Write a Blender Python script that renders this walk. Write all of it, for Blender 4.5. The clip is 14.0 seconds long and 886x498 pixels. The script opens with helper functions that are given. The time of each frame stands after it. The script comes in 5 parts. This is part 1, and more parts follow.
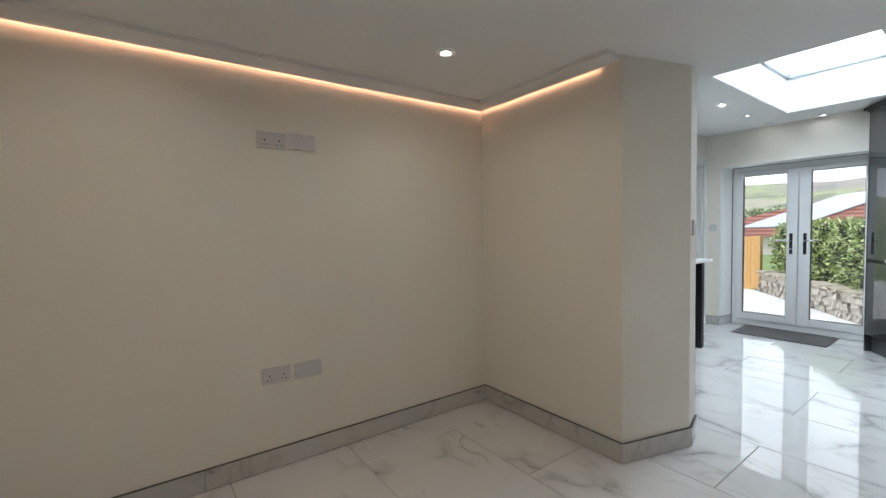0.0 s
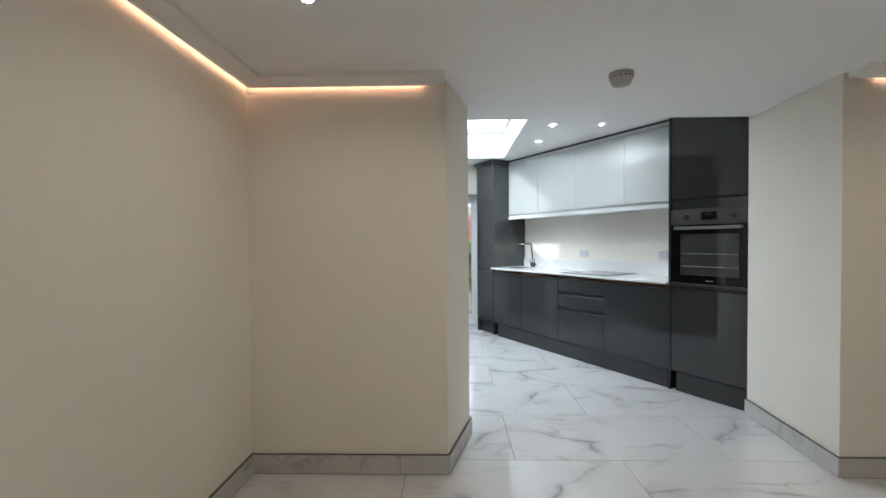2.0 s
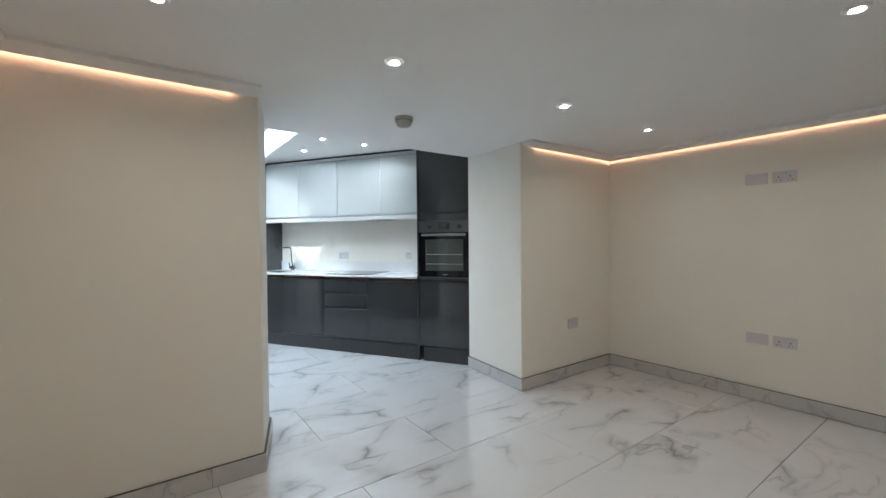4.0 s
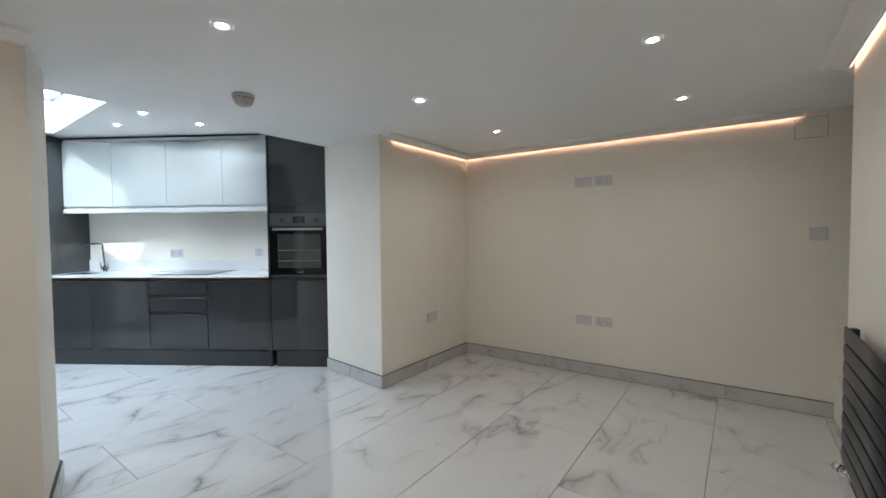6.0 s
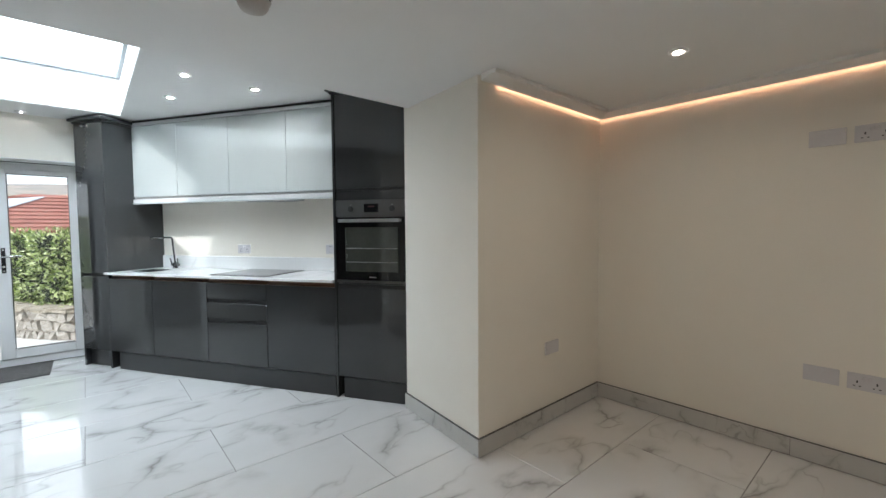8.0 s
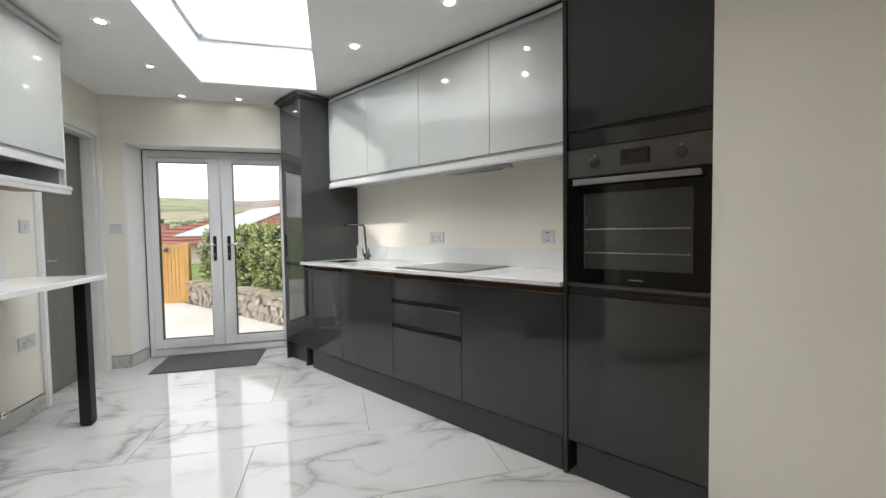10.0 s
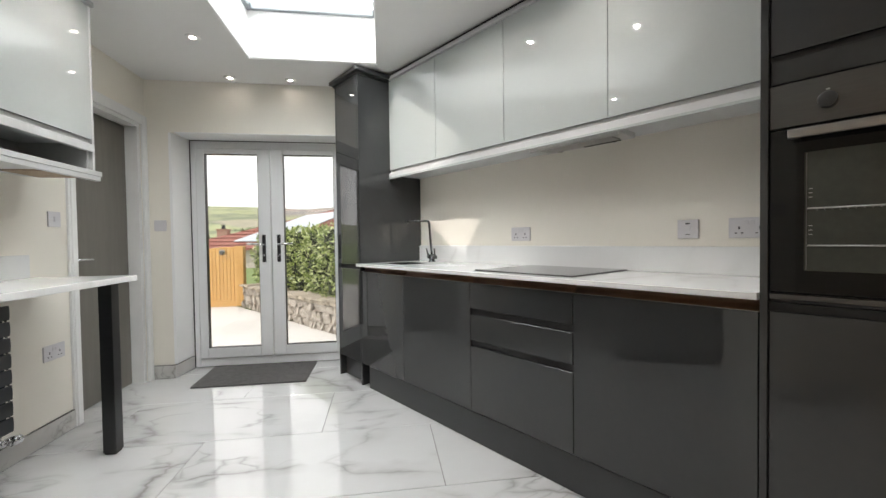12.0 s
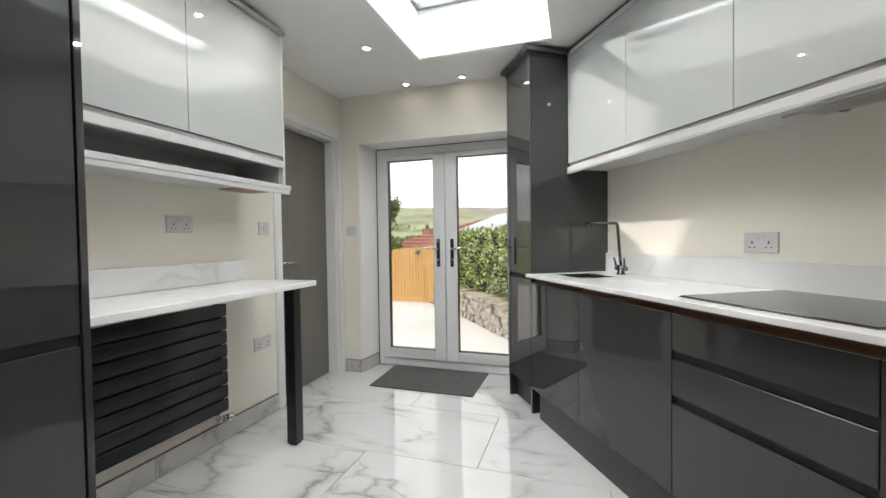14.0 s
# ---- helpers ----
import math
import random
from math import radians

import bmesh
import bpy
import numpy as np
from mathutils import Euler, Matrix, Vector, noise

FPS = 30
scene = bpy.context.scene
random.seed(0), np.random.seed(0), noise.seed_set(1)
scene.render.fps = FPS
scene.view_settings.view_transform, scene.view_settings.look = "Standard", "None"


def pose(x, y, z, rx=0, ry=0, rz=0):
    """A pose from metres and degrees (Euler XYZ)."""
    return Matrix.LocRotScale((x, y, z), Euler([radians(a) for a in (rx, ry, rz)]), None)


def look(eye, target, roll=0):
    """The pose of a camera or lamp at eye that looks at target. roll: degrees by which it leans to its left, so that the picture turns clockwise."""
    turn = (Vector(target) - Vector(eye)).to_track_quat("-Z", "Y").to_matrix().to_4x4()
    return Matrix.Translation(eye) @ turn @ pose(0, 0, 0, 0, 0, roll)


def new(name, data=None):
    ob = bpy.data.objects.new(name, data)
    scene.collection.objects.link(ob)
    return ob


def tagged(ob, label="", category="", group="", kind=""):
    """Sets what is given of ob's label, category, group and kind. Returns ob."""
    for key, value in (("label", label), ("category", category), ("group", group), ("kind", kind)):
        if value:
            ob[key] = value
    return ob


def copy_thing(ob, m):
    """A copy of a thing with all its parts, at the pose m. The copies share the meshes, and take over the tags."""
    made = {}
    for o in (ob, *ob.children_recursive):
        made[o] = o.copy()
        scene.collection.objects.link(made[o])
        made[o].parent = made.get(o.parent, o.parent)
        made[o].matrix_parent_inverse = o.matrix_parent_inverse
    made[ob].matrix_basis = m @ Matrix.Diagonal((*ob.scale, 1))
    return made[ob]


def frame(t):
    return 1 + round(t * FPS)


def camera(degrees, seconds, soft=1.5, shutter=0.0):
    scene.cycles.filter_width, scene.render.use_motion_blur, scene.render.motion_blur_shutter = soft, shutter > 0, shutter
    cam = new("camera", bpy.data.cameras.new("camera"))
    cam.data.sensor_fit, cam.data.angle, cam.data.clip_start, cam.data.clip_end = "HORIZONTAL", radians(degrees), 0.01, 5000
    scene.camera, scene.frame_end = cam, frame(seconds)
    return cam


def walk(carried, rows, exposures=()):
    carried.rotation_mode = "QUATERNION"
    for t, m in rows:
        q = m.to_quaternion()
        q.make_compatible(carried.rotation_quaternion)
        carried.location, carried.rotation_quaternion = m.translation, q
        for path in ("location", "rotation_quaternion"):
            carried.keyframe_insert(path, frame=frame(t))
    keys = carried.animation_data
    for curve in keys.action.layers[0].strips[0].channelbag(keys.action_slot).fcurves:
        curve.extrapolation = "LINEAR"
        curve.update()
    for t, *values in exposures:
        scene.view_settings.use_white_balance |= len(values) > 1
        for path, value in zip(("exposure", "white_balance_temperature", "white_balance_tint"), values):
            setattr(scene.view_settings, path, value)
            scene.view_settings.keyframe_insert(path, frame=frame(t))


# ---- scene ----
cam = camera(94.1, 14.0)
PATH = [
    (0, (-0.224, -0.207, 1.259), (0.957, 1.405, 1.167), -1.1),
    (0.5, (-0.061, 0.093, 1.269), (1.382, 1.475, 1.177), -0.7),
    (1, (-0.015, 0.372, 1.291), (1.727, 1.353, 1.218), -0.7),
    (1.5, (-0.173, 0.664, 1.294), (1.76, 1.173, 1.234), -0.6),
    (2, (-0.431, 0.942, 1.268), (1.569, 0.987, 1.231), -0.4),
    (2.5, (-0.553, 1.262, 1.271), (1.409, 0.872, 1.237), -0.6),
    (3, (-0.642, 1.436, 1.292), (1.229, 0.728, 1.254), -0.7),
    (3.5, (-0.681, 1.469, 1.276), (1.074, 0.511, 1.238), -0.4),
    (4, (-0.682, 1.494, 1.297), (0.940, 0.325, 1.258), -0.5),
    (6.5, (-0.638, 1.288, 1.295), (0.508, -0.349, 1.218), -0.5),
    (7, (-0.477, 1.141, 1.314), (0.706, -0.468, 1.214), -0.5),
    (7.5, (-0.198, 0.851, 1.298), (1.116, -0.654, 1.199), -0.4),
    (8, (0.187, 0.533, 1.302), (1.699, -0.774, 1.201), -0.4),
    (8.5, (0.541, 0.251, 1.286), (2.248, -0.789, 1.197), -0.3),
    (9, (0.871, 0.141, 1.247), (2.706, -0.649, 1.155), -0.5),
    (11.5, (1.895, 0.184, 1.078), (3.859, -0.188, 1.026), -0.8),
    (12, (2.02, 0.227, 1.085), (3.998, -0.062, 1.037), -0.8),
    (12.5, (2.123, 0.209, 1.097), (4.117, 0.068, 1.049), -0.9),
    (13, (2.209, 0.155, 1.109), (4.207, 0.226, 1.063), -0.8),
    (13.5, (2.291, 0.124, 1.131), (4.262, 0.455, 1.083), -0.9),
    (14, (2.437, 0.104, 1.143), (4.337, 0.726, 1.095), -0.8),
]
walk(cam, [(t, look(eye, target, roll)) for t, eye, target, roll in PATH],
     exposures=[(0.0, 0.15, 5950, 9), (1.0, 0.05, 6100, 10), (1.5, 0.18, 6030, 10), (2.0, 0.36, 5920, 9), (3.0, 0.46, 5700, 8), (6.5, 0.56, 5550, 8), (7.5, 0.47, 5750, 8), (8.5, 0.14, 6250, 11), (9.0, 0.06, 6450, 12), (11.5, 0.04, 6850, 14), (14.0, 0.0, 6850, 14)])

# ---------------------------------------------------------------- light and sky
world = bpy.data.worlds.new("world")
scene.world = world
world.use_nodes = True
wn, wl = world.node_tree.nodes, world.node_tree.links
sky = wn.new("ShaderNodeTexSky")
sky.sky_type = "NISHITA"
sky.sun_disc = False
sky.sun_elevation, sky.sun_rotation = radians(46), radians(328.5)
cloud = wn.new("ShaderNodeMix")
cloud.data_type = "RGBA"
cloud.inputs[0].default_value = 0.86
cloud.inputs[7].default_value = (14.0, 14.3, 14.6, 1)
wl.new(sky.outputs[0], cloud.inputs[6])
wl.new(cloud.outputs[2], wn["Background"].inputs[0])
wn["Background"].inputs[1].default_value = 0.15

sun = new("sun", bpy.data.lights.new("sun", "SUN"))
sun.data.energy, sun.data.angle, sun.data.color = 2.2, radians(0.9), (1.0, 0.96, 0.9)
sun.matrix_world = look((0, 0, 20), (5.0, -8.15, 10.0))

# daylight falling through the roof window
SKYLIGHT = (3.20, 5.11, 0.24, 1.14)
roof_light = new("roof_daylight", bpy.data.lights.new("roof_daylight", "AREA"))
roof_light.data.shape, roof_light.data.size, roof_light.data.size_y = "RECTANGLE", 1.95, 0.94
roof_light.data.energy, roof_light.data.color = 33.0, (0.83, 0.94, 1.0)
roof_light.matrix_world = pose(4.155, 0.69, 2.775)


# ---------------------------------------------------------------- materials
def mat(name, color=(0.8, 0.8, 0.8), rough=0.5, metal=0.0, emit=None, strength=0.0, spec=0.5, coat=0.0):
    m = bpy.data.materials.new(name)
    m.use_nodes = True
    b = m.node_tree.nodes["Principled BSDF"]
    b.inputs["Base Color"].default_value = (*color, 1)
    b.inputs["Roughness"].default_value = rough
    b.inputs["Metallic"].default_value = metal
    b.inputs["Specular IOR Level"].default_value = spec
    b.inputs["Coat Weight"].default_value = coat
    b.inputs["Coat Roughness"].default_value = 0.012
    if emit:
        b.inputs["Emission Color"].default_value = (*emit, 1)
        b.inputs["Emission Strength"].default_value = strength
    return m


def nodes_of(m):
    return m.node_tree.nodes, m.node_tree.links, m.node_tree.nodes["Principled BSDF"]


def add(nodes, kind, **kw):
    n = nodes.new(kind)
    for k, v in kw.items():
        n.inputs[k].default_value = v
    return n


def ramp(nodes, stops):
    r = nodes.new("ShaderNodeValToRGB")
    e = r.color_ramp.elements
    while len(e) < len(stops):
        e.new(0.5)
    for el, (p, c) in zip(e, stops):
        el.position, el.color = p, (*c, 1)
    return r


def mottle(m, c1, c2, scale=6.0, fine=90.0, bump=0.1, rough=None, dist=0.002, stretch=(1, 1, 1)):
    """Two scales of variation: soft patches of colour, fine grain as relief."""
    n, l, b = nodes_of(m)
    tc = n.new("ShaderNodeTexCoord")
    mp = n.new("ShaderNodeMapping")
    mp.inputs["Scale"].default_value = stretch
    l.new(tc.outputs["Object"], mp.inputs[0])
    big = add(n, "ShaderNodeTexNoise", Scale=scale, Detail=4.0, Roughness=0.6)
    small = add(n, "ShaderNodeTexNoise", Scale=fine, Detail=3.0)
    l.new(mp.outputs[0], big.inputs["Vector"])
    l.new(mp.outputs[0], small.inputs["Vector"])
    mix = n.new("ShaderNodeMath")
    mix.operation = "MULTIPLY_ADD"
    mix.inputs[1].default_value = 0.35
    l.new(small.outputs[0], mix.inputs[0])
    l.new(big.outputs[0], mix.inputs[2])
    r = ramp(n, [(0.42, c1), (0.92, c2)])
    l.new(mix.outputs[0], r.inputs[0])
    l.new(r.outputs[0], b.inputs["Base Color"])
    bp = add(n, "ShaderNodeBump", Strength=bump, Distance=dist)
    l.new(small.outputs[0], bp.inputs["Height"])
    l.new(bp.outputs[0], b.inputs["Normal"])
    if rough:
        rr = n.new("ShaderNodeMapRange")
        rr.inputs[3].default_value, rr.inputs[4].default_value = rough
        l.new(big.outputs[0], rr.inputs[0])
        l.new(rr.outputs[0], b.inputs["Roughness"])
    return m


def marble(name, white, vein, rough, scale, strength, random_offset=True, relief=0.0):
    """Polished white stone print: broad soft clouds and thin broken grey veins, moved on from piece to piece."""
    m = mat(name, white, rough)
    n, l, b = nodes_of(m)
    tc = n.new("ShaderNodeTexCoord")
    vec = tc.outputs["Object"]
    if random_offset:
        oi = n.new("ShaderNodeObjectInfo")
        sc = n.new("ShaderNodeVectorMath")
        sc.operation = "MULTIPLY_ADD"
        sc.inputs[1].default_value = (37.0, 53.0, 11.0)
        l.new(oi.outputs["Random"], sc.inputs[0])
        l.new(tc.outputs["Object"], sc.inputs[2])
        vec = sc.outputs[0]
    mp = n.new("ShaderNodeMapping")
    mp.inputs["Rotation"].default_value = (0.25, 0.1, 0.62)
    mp.inputs["Scale"].default_value = (1.0, 0.5, 1.0)
    l.new(vec, mp.inputs[0])
    warp = add(n, "ShaderNodeTexNoise", Scale=scale * 0.9, Detail=5.0, Roughness=0.55)
    l.new(mp.outputs[0], warp.inputs["Vector"])
    wv = n.new("ShaderNodeVectorMath")
    wv.operation = "MULTIPLY_ADD"
    wv.inputs[1].default_value = (0.42, 0.42, 0.42)
    l.new(warp.outputs[1], wv.inputs[0])
    l.new(mp.outputs[0], wv.inputs[2])
    v1 = add(n, "ShaderNodeTexNoise", Scale=scale, Detail=3.0, Roughness=0.5)
    l.new(wv.outputs[0], v1.inputs["Vector"])
    edge = add(n, "ShaderNodeTexVoronoi", Scale=scale * 0.95)
    edge.feature = "DISTANCE_TO_EDGE"
    l.new(wv.outputs[0], edge.inputs["Vector"])
    main = ramp(n, [(0.0, (1, 1, 1)), (0.012, (0.58, 0.58, 0.58)), (0.038, (0.25, 0.25, 0.25)), (0.13, (0, 0, 0))])
    l.new(edge.outputs["Distance"], main.inputs[0])
    # a thin line where the noise passes its middle
    sub = n.new("ShaderNodeMath")
    sub.operation = "SUBTRACT"
    sub.inputs[1].default_value = 0.5
    l.new(v1.outputs[0], sub.inputs[0])
    ab = n.new("ShaderNodeMath")
    ab.operation = "ABSOLUTE"
    l.new(sub.outputs[0], ab.inputs[0])
    hair = ramp(n, [(0.0, (0.75, 0.75, 0.75)), (0.007, (0.32, 0.32, 0.32)), (0.020, (0.05, 0.05, 0.05)), (0.05, (0, 0, 0))])
    l.new(ab.outputs[0], hair.inputs[0])
    line = n.new("ShaderNodeMath")
    line.operation = "MAXIMUM"
    l.new(main.outputs[0], line.inputs[0])
    l.new(hair.outputs[0], line.inputs[1])
    gate = add(n, "ShaderNodeTexNoise", Scale=scale * 1.3, Detail=2.0)
    l.new(vec, gate.inputs["Vector"])
    gr = ramp(n, [(0.45, (0, 0, 0)), (0.66, (1, 1, 1))])
    l.new(gate.outputs[0], gr.inputs[0])
    mul = n.new("ShaderNodeMath")
    mul.operation = "MULTIPLY"
    l.new(line.outputs[0], mul.inputs[0])
    l.new(gr.outputs[0], mul.inputs[1])
    mul2 = n.new("ShaderNodeMath")
    mul2.operation = "MULTIPLY"
    mul2.inputs[1].default_value = strength
    l.new(mul.outputs[0], mul2.inputs[0])
    soft = ramp(n, [(0.35, tuple(0.93 * c for c in white)), (0.65, white)])
    l.new(warp.outputs[0], soft.inputs[0])
    mx = n.new("ShaderNodeMix")
    mx.data_type = "RGBA"
    mx.inputs[7].default_value = (*vein, 1)
    l.new(mul2.outputs[0], mx.inputs[0])
    l.new(soft.outputs[0], mx.inputs[6])
    l.new(mx.outputs[2], b.inputs["Base Color"])
    return m


PAINT = mottle(mat("wall_paint", rough=0.72), (0.800, 0.762, 0.684), (0.840, 0.802, 0.724), 1.5, 160, 0.10, dist=0.001)
PAINT_WHITE = mottle(mat("ceiling_paint", rough=0.75), (0.83, 0.83, 0.82), (0.87, 0.87, 0.86), 1.2, 140, 0.08, dist=0.001)
GLOSS_TRIM = mottle(mat("white_satin_trim", rough=0.35), (0.74, 0.74, 0.73), (0.80, 0.80, 0.79), 3, 60, 0.03)
TILE = marble("polished_marble_tile", (0.68, 0.68, 0.675), (0.20, 0.185, 0.17), 0.02, 2.0, 0.82)
TILE.node_tree.nodes["Principled BSDF"].inputs["Specular IOR Level"].default_value = 0.8
TILE.node_tree.nodes["Principled BSDF"].inputs["Coat Weight"].default_value = 0.6
TILE.node_tree.nodes["Principled BSDF"].inputs["Coat Roughness"].default_value = 0.02
SKIRT = marble("marble_skirting", (0.57, 0.56, 0.54), (0.24, 0.225, 0.21), 0.18, 3.4, 0.85)
GROUT = mottle(mat("tile_grout", rough=0.9), (0.24, 0.235, 0.225), (0.33, 0.32, 0.31), 20, 300, 0.3)
QUARTZ = marble("white_quartz_worktop", (0.84, 0.84, 0.83), (0.42, 0.40, 0.37), 0.08, 1.3, 0.45, False)
GREY = mottle(mat("grey_gloss_lacquer", rough=0.035, coat=0.35), (0.037, 0.0375, 0.0385), (0.042, 0.0425, 0.0435), 0.7, 40, 0.0)
GREY_EDGE = mottle(mat("grey_cabinet_board", rough=0.35), (0.036, 0.037, 0.039), (0.045, 0.046, 0.048), 3, 90, 0.02)
# Near-black: the sink's own colour, painted shade in door gaps and ceiling gap.
DARK = mottle(mat("black_and_recess_shade", rough=0.5), (0.008, 0.008, 0.009), (0.014, 0.014, 0.015), 4, 80, 0.02)
BROWN = mottle(mat("bronze_finger_rail", rough=0.35, metal=0.4), (0.16, 0.088, 0.052), (0.21, 0.118, 0.070), 4, 100, 0.02)
PALE = mottle(mat("pale_grey_gloss_lacquer", rough=0.015, coat=1.0), (0.415, 0.445, 0.435), (0.435, 0.465, 0.455), 0.7, 40, 0.0)
PALE_MATT = mottle(mat("pale_grey_board", rough=0.4), (0.50, 0.51, 0.51), (0.56, 0.57, 0.57), 2, 80, 0.02)
SHELF_IN = mottle(mat("mid_grey_board", rough=0.45), (0.36, 0.36, 0.355), (0.42, 0.42, 0.41), 2, 80, 0.02)
CHIP = mottle(mat("raw_board_edge", rough=0.8), (0.26, 0.18, 0.12), (0.38, 0.28, 0.20), 40, 300, 0.3)
UPVC = mottle(mat("white_pvc", rough=0.3), (0.73, 0.735, 0.74), (0.77, 0.775, 0.78), 2, 60, 0.02)
PLASTIC = mottle(mat("white_socket_plastic", rough=0.35), (0.60, 0.58, 0.59), (0.65, 0.63, 0.64), 8, 120, 0.02)
DETECTOR_PLASTIC = mottle(mat("grey_brown_plastic", rough=0.45), (0.40, 0.38, 0.36), (0.46, 0.44, 0.42), 8, 120, 0.02)
HOLE = mat("socket_hole", (0.012, 0.012, 0.012), 0.7)
RED = mat("red_neon", (0.045, 0.006, 0.005), 0.4)
ANTHRA = mottle(mat("anthracite_powder_coat", rough=0.32, spec=0.40), (0.006, 0.009, 0.014), (0.009, 0.013, 0.019), 3, 200, 0.05)
BLACK = mottle(mat("black_satin_steel", rough=0.35), (0.010, 0.010, 0.011), (0.016, 0.016, 0.017), 3, 120, 0.03)
# Tap chrome: reflections of the dark units are put into the base colour.
CHROME_DARK = mat("chrome_dark_reflection", (0.15, 0.152, 0.156), 0.08, 1.0)
CHROME = mat("chrome", (0.80, 0.81, 0.82), 0.08, 1.0)
STEEL = mottle(mat("brushed_steel", rough=0.32, metal=1.0), (0.36, 0.355, 0.35), (0.45, 0.445, 0.44), 3, 260, 0.08, stretch=(0.08, 1, 1))
STEEL_DARK = mottle(mat("dark_brushed_steel", rough=0.34, metal=0.9), (0.125, 0.124, 0.121), (0.165, 0.163, 0.159), 3, 260, 0.08, stretch=(0.08, 1, 1))
OVEN_GLASS = mat("black_oven_glass", (0.006, 0.006, 0.006), 0.04, spec=0.32)
OVEN_CAVITY = mottle(mat("oven_enamel", rough=0.3), (0.035, 0.035, 0.033), (0.06, 0.06, 0.055), 5, 60, 0.05)
CERAMIC = mat("black_ceramic_glass", (0.012, 0.012, 0.013), 0.035)
DOOR_WOOD = mottle(mat("grey_stained_wood", rough=0.5), (0.140, 0.130, 0.112), (0.172, 0.160, 0.139), 5, 60, 0.10, stretch=(6, 6, 0.5))
MAT_FIBRE = mottle(mat("grey_door_mat", rough=0.95), (0.085, 0.080, 0.078), (0.14, 0.134, 0.13), 30, 700, 0.8, dist=0.004)
LED = mat("warm_led", (1, 0.8, 0.55), 0.5, emit=(1.0, 0.52, 0.31), strength=5.8)
LAMP = mat("downlight_lens", (0.9, 0.9, 0.9), 0.3, emit=(1.0, 0.865, 0.69), strength=530.0)
# Kitchen lens strengths are set by group to balance brightness; this one is strongest.
LAMP_MID = mat("boosted_downlight_lens", (0.9, 0.9, 0.9), 0.3, emit=(1.0, 0.985, 0.96), strength=1300.0)
LAMP_DIM = mat("weakened_downlight_lens", (0.9, 0.9, 0.9), 0.3, emit=(1.0, 0.955, 0.89), strength=48.0)

RENDER_WALL = mottle(mat("house_render", rough=0.9), (0.45, 0.40, 0.34), (0.56, 0.51, 0.45), 0.8, 12, 0.3)

GLASS = bpy.data.materials.new("clear_glass")
GLASS.use_nodes = True
_n, _l, _b = nodes_of(GLASS)
_b.inputs["Base Color"].default_value = (0.97, 0.99, 0.98, 1)
_b.inputs["Transmission Weight"].default_value = 1.0
_b.inputs["Roughness"].default_value = 0.0
_b.inputs["IOR"].default_value = 1.45


# ---------------------------------------------------------------- building helpers
def box(bm, x0, x1, y0, y1, z0, z1, bev=0.0, seg=1):
    made = bmesh.ops.create_cube(bm, size=1.0)["verts"]
    for v in made:
        v.co = Vector(((x0 + x1) / 2 + v.co.x * (x1 - x0), (y0 + y1) / 2 + v.co.y * (y1 - y0), (z0 + z1) / 2 + v.co.z * (z1 - z0)))
    if bev:
        edges = {e for v in made for e in v.link_edges}
        bmesh.ops.bevel(bm, geom=list(edges), offset=bev, segments=seg, affect="EDGES", profile=0.6)
    return bm


def B(x0, x1, y0, y1, z0, z1, bev=0.0, seg=1):
    return box(bmesh.new(), x0, x1, y0, y1, z0, z1, bev, seg)


def cyl(bm, p0, p1, r0, r1=None, seg=20, caps=True):
    p0, p1 = Vector(p0), Vector(p1)
    r1 = r0 if r1 is None else r1
    made = bmesh.ops.create_cone(bm, cap_ends=caps, segments=seg, radius1=r0, radius2=r1, depth=(p1 - p0).length)["verts"]
    turn = (p1 - p0).to_track_quat("Z", "Y").to_matrix().to_4x4()
    bmesh.ops.transform(bm, matrix=Matrix.Translation((p0 + p1) / 2) @ turn, verts=made)
    for f in {f for v in made for f in v.link_faces}:
        f.smooth = len(f.verts) == 4
    return bm


def C(p0, p1, r0, r1=None, seg=20):
    return cyl(bmesh.new(), p0, p1, r0, r1, seg)


def prism(bm, pts, z0, z1):
    lo = [bm.verts.new((x, y, z0)) for x, y in pts]
    hi = [bm.verts.new((x, y, z1)) for x, y in pts]
    k = len(pts)
    bm.faces.new(lo[::-1])
    bm.faces.new(hi)
    for i in range(k):
        bm.faces.new((lo[i], lo[(i + 1) % k], hi[(i + 1) % k], hi[i]))
    bmesh.ops.recalc_face_normals(bm, faces=bm.faces[:])
    return bm


def lathe(bm, profile, seg=28, centre=(0, 0, 0)):
    """A turned shape round z from (radius, height) pairs."""
    cx, cy, cz = centre
    rings = [[bm.verts.new((cx + r * math.cos(2 * math.pi * i / seg), cy + r * math.sin(2 * math.pi * i / seg), cz + z)) for i in range(seg)] for r, z in profile]
    for a, b in zip(rings, rings[1:]):
        for i in range(seg):
            f = bm.faces.new((a[i], a[(i + 1) % seg], b[(i + 1) % seg], b[i]))
            f.smooth = True
    return bm


def sweep(bm, path, r, seg=12):
    """A round tube along a path of points."""
    path = [Vector(p) for p in path]
    rings = []
    for i, p in enumerate(path):
        d = (path[min(i + 1, len(path) - 1)] - path[max(i - 1, 0)]).normalized()
        q = d.to_track_quat("Z", "Y")
        rings.append([bm.verts.new(p + q @ Vector((r * math.cos(2 * math.pi * k / seg), r * math.sin(2 * math.pi * k / seg), 0))) for k in range(seg)])
    for a, b in zip(rings, rings[1:]):
        for k in range(seg):
            f = bm.faces.new((a[k], a[(k + 1) % seg], b[(k + 1) % seg], b[k]))
            f.smooth = True
    bm.faces.new(rings[0][::-1])
    bm.faces.new(rings[-1])
    return bm


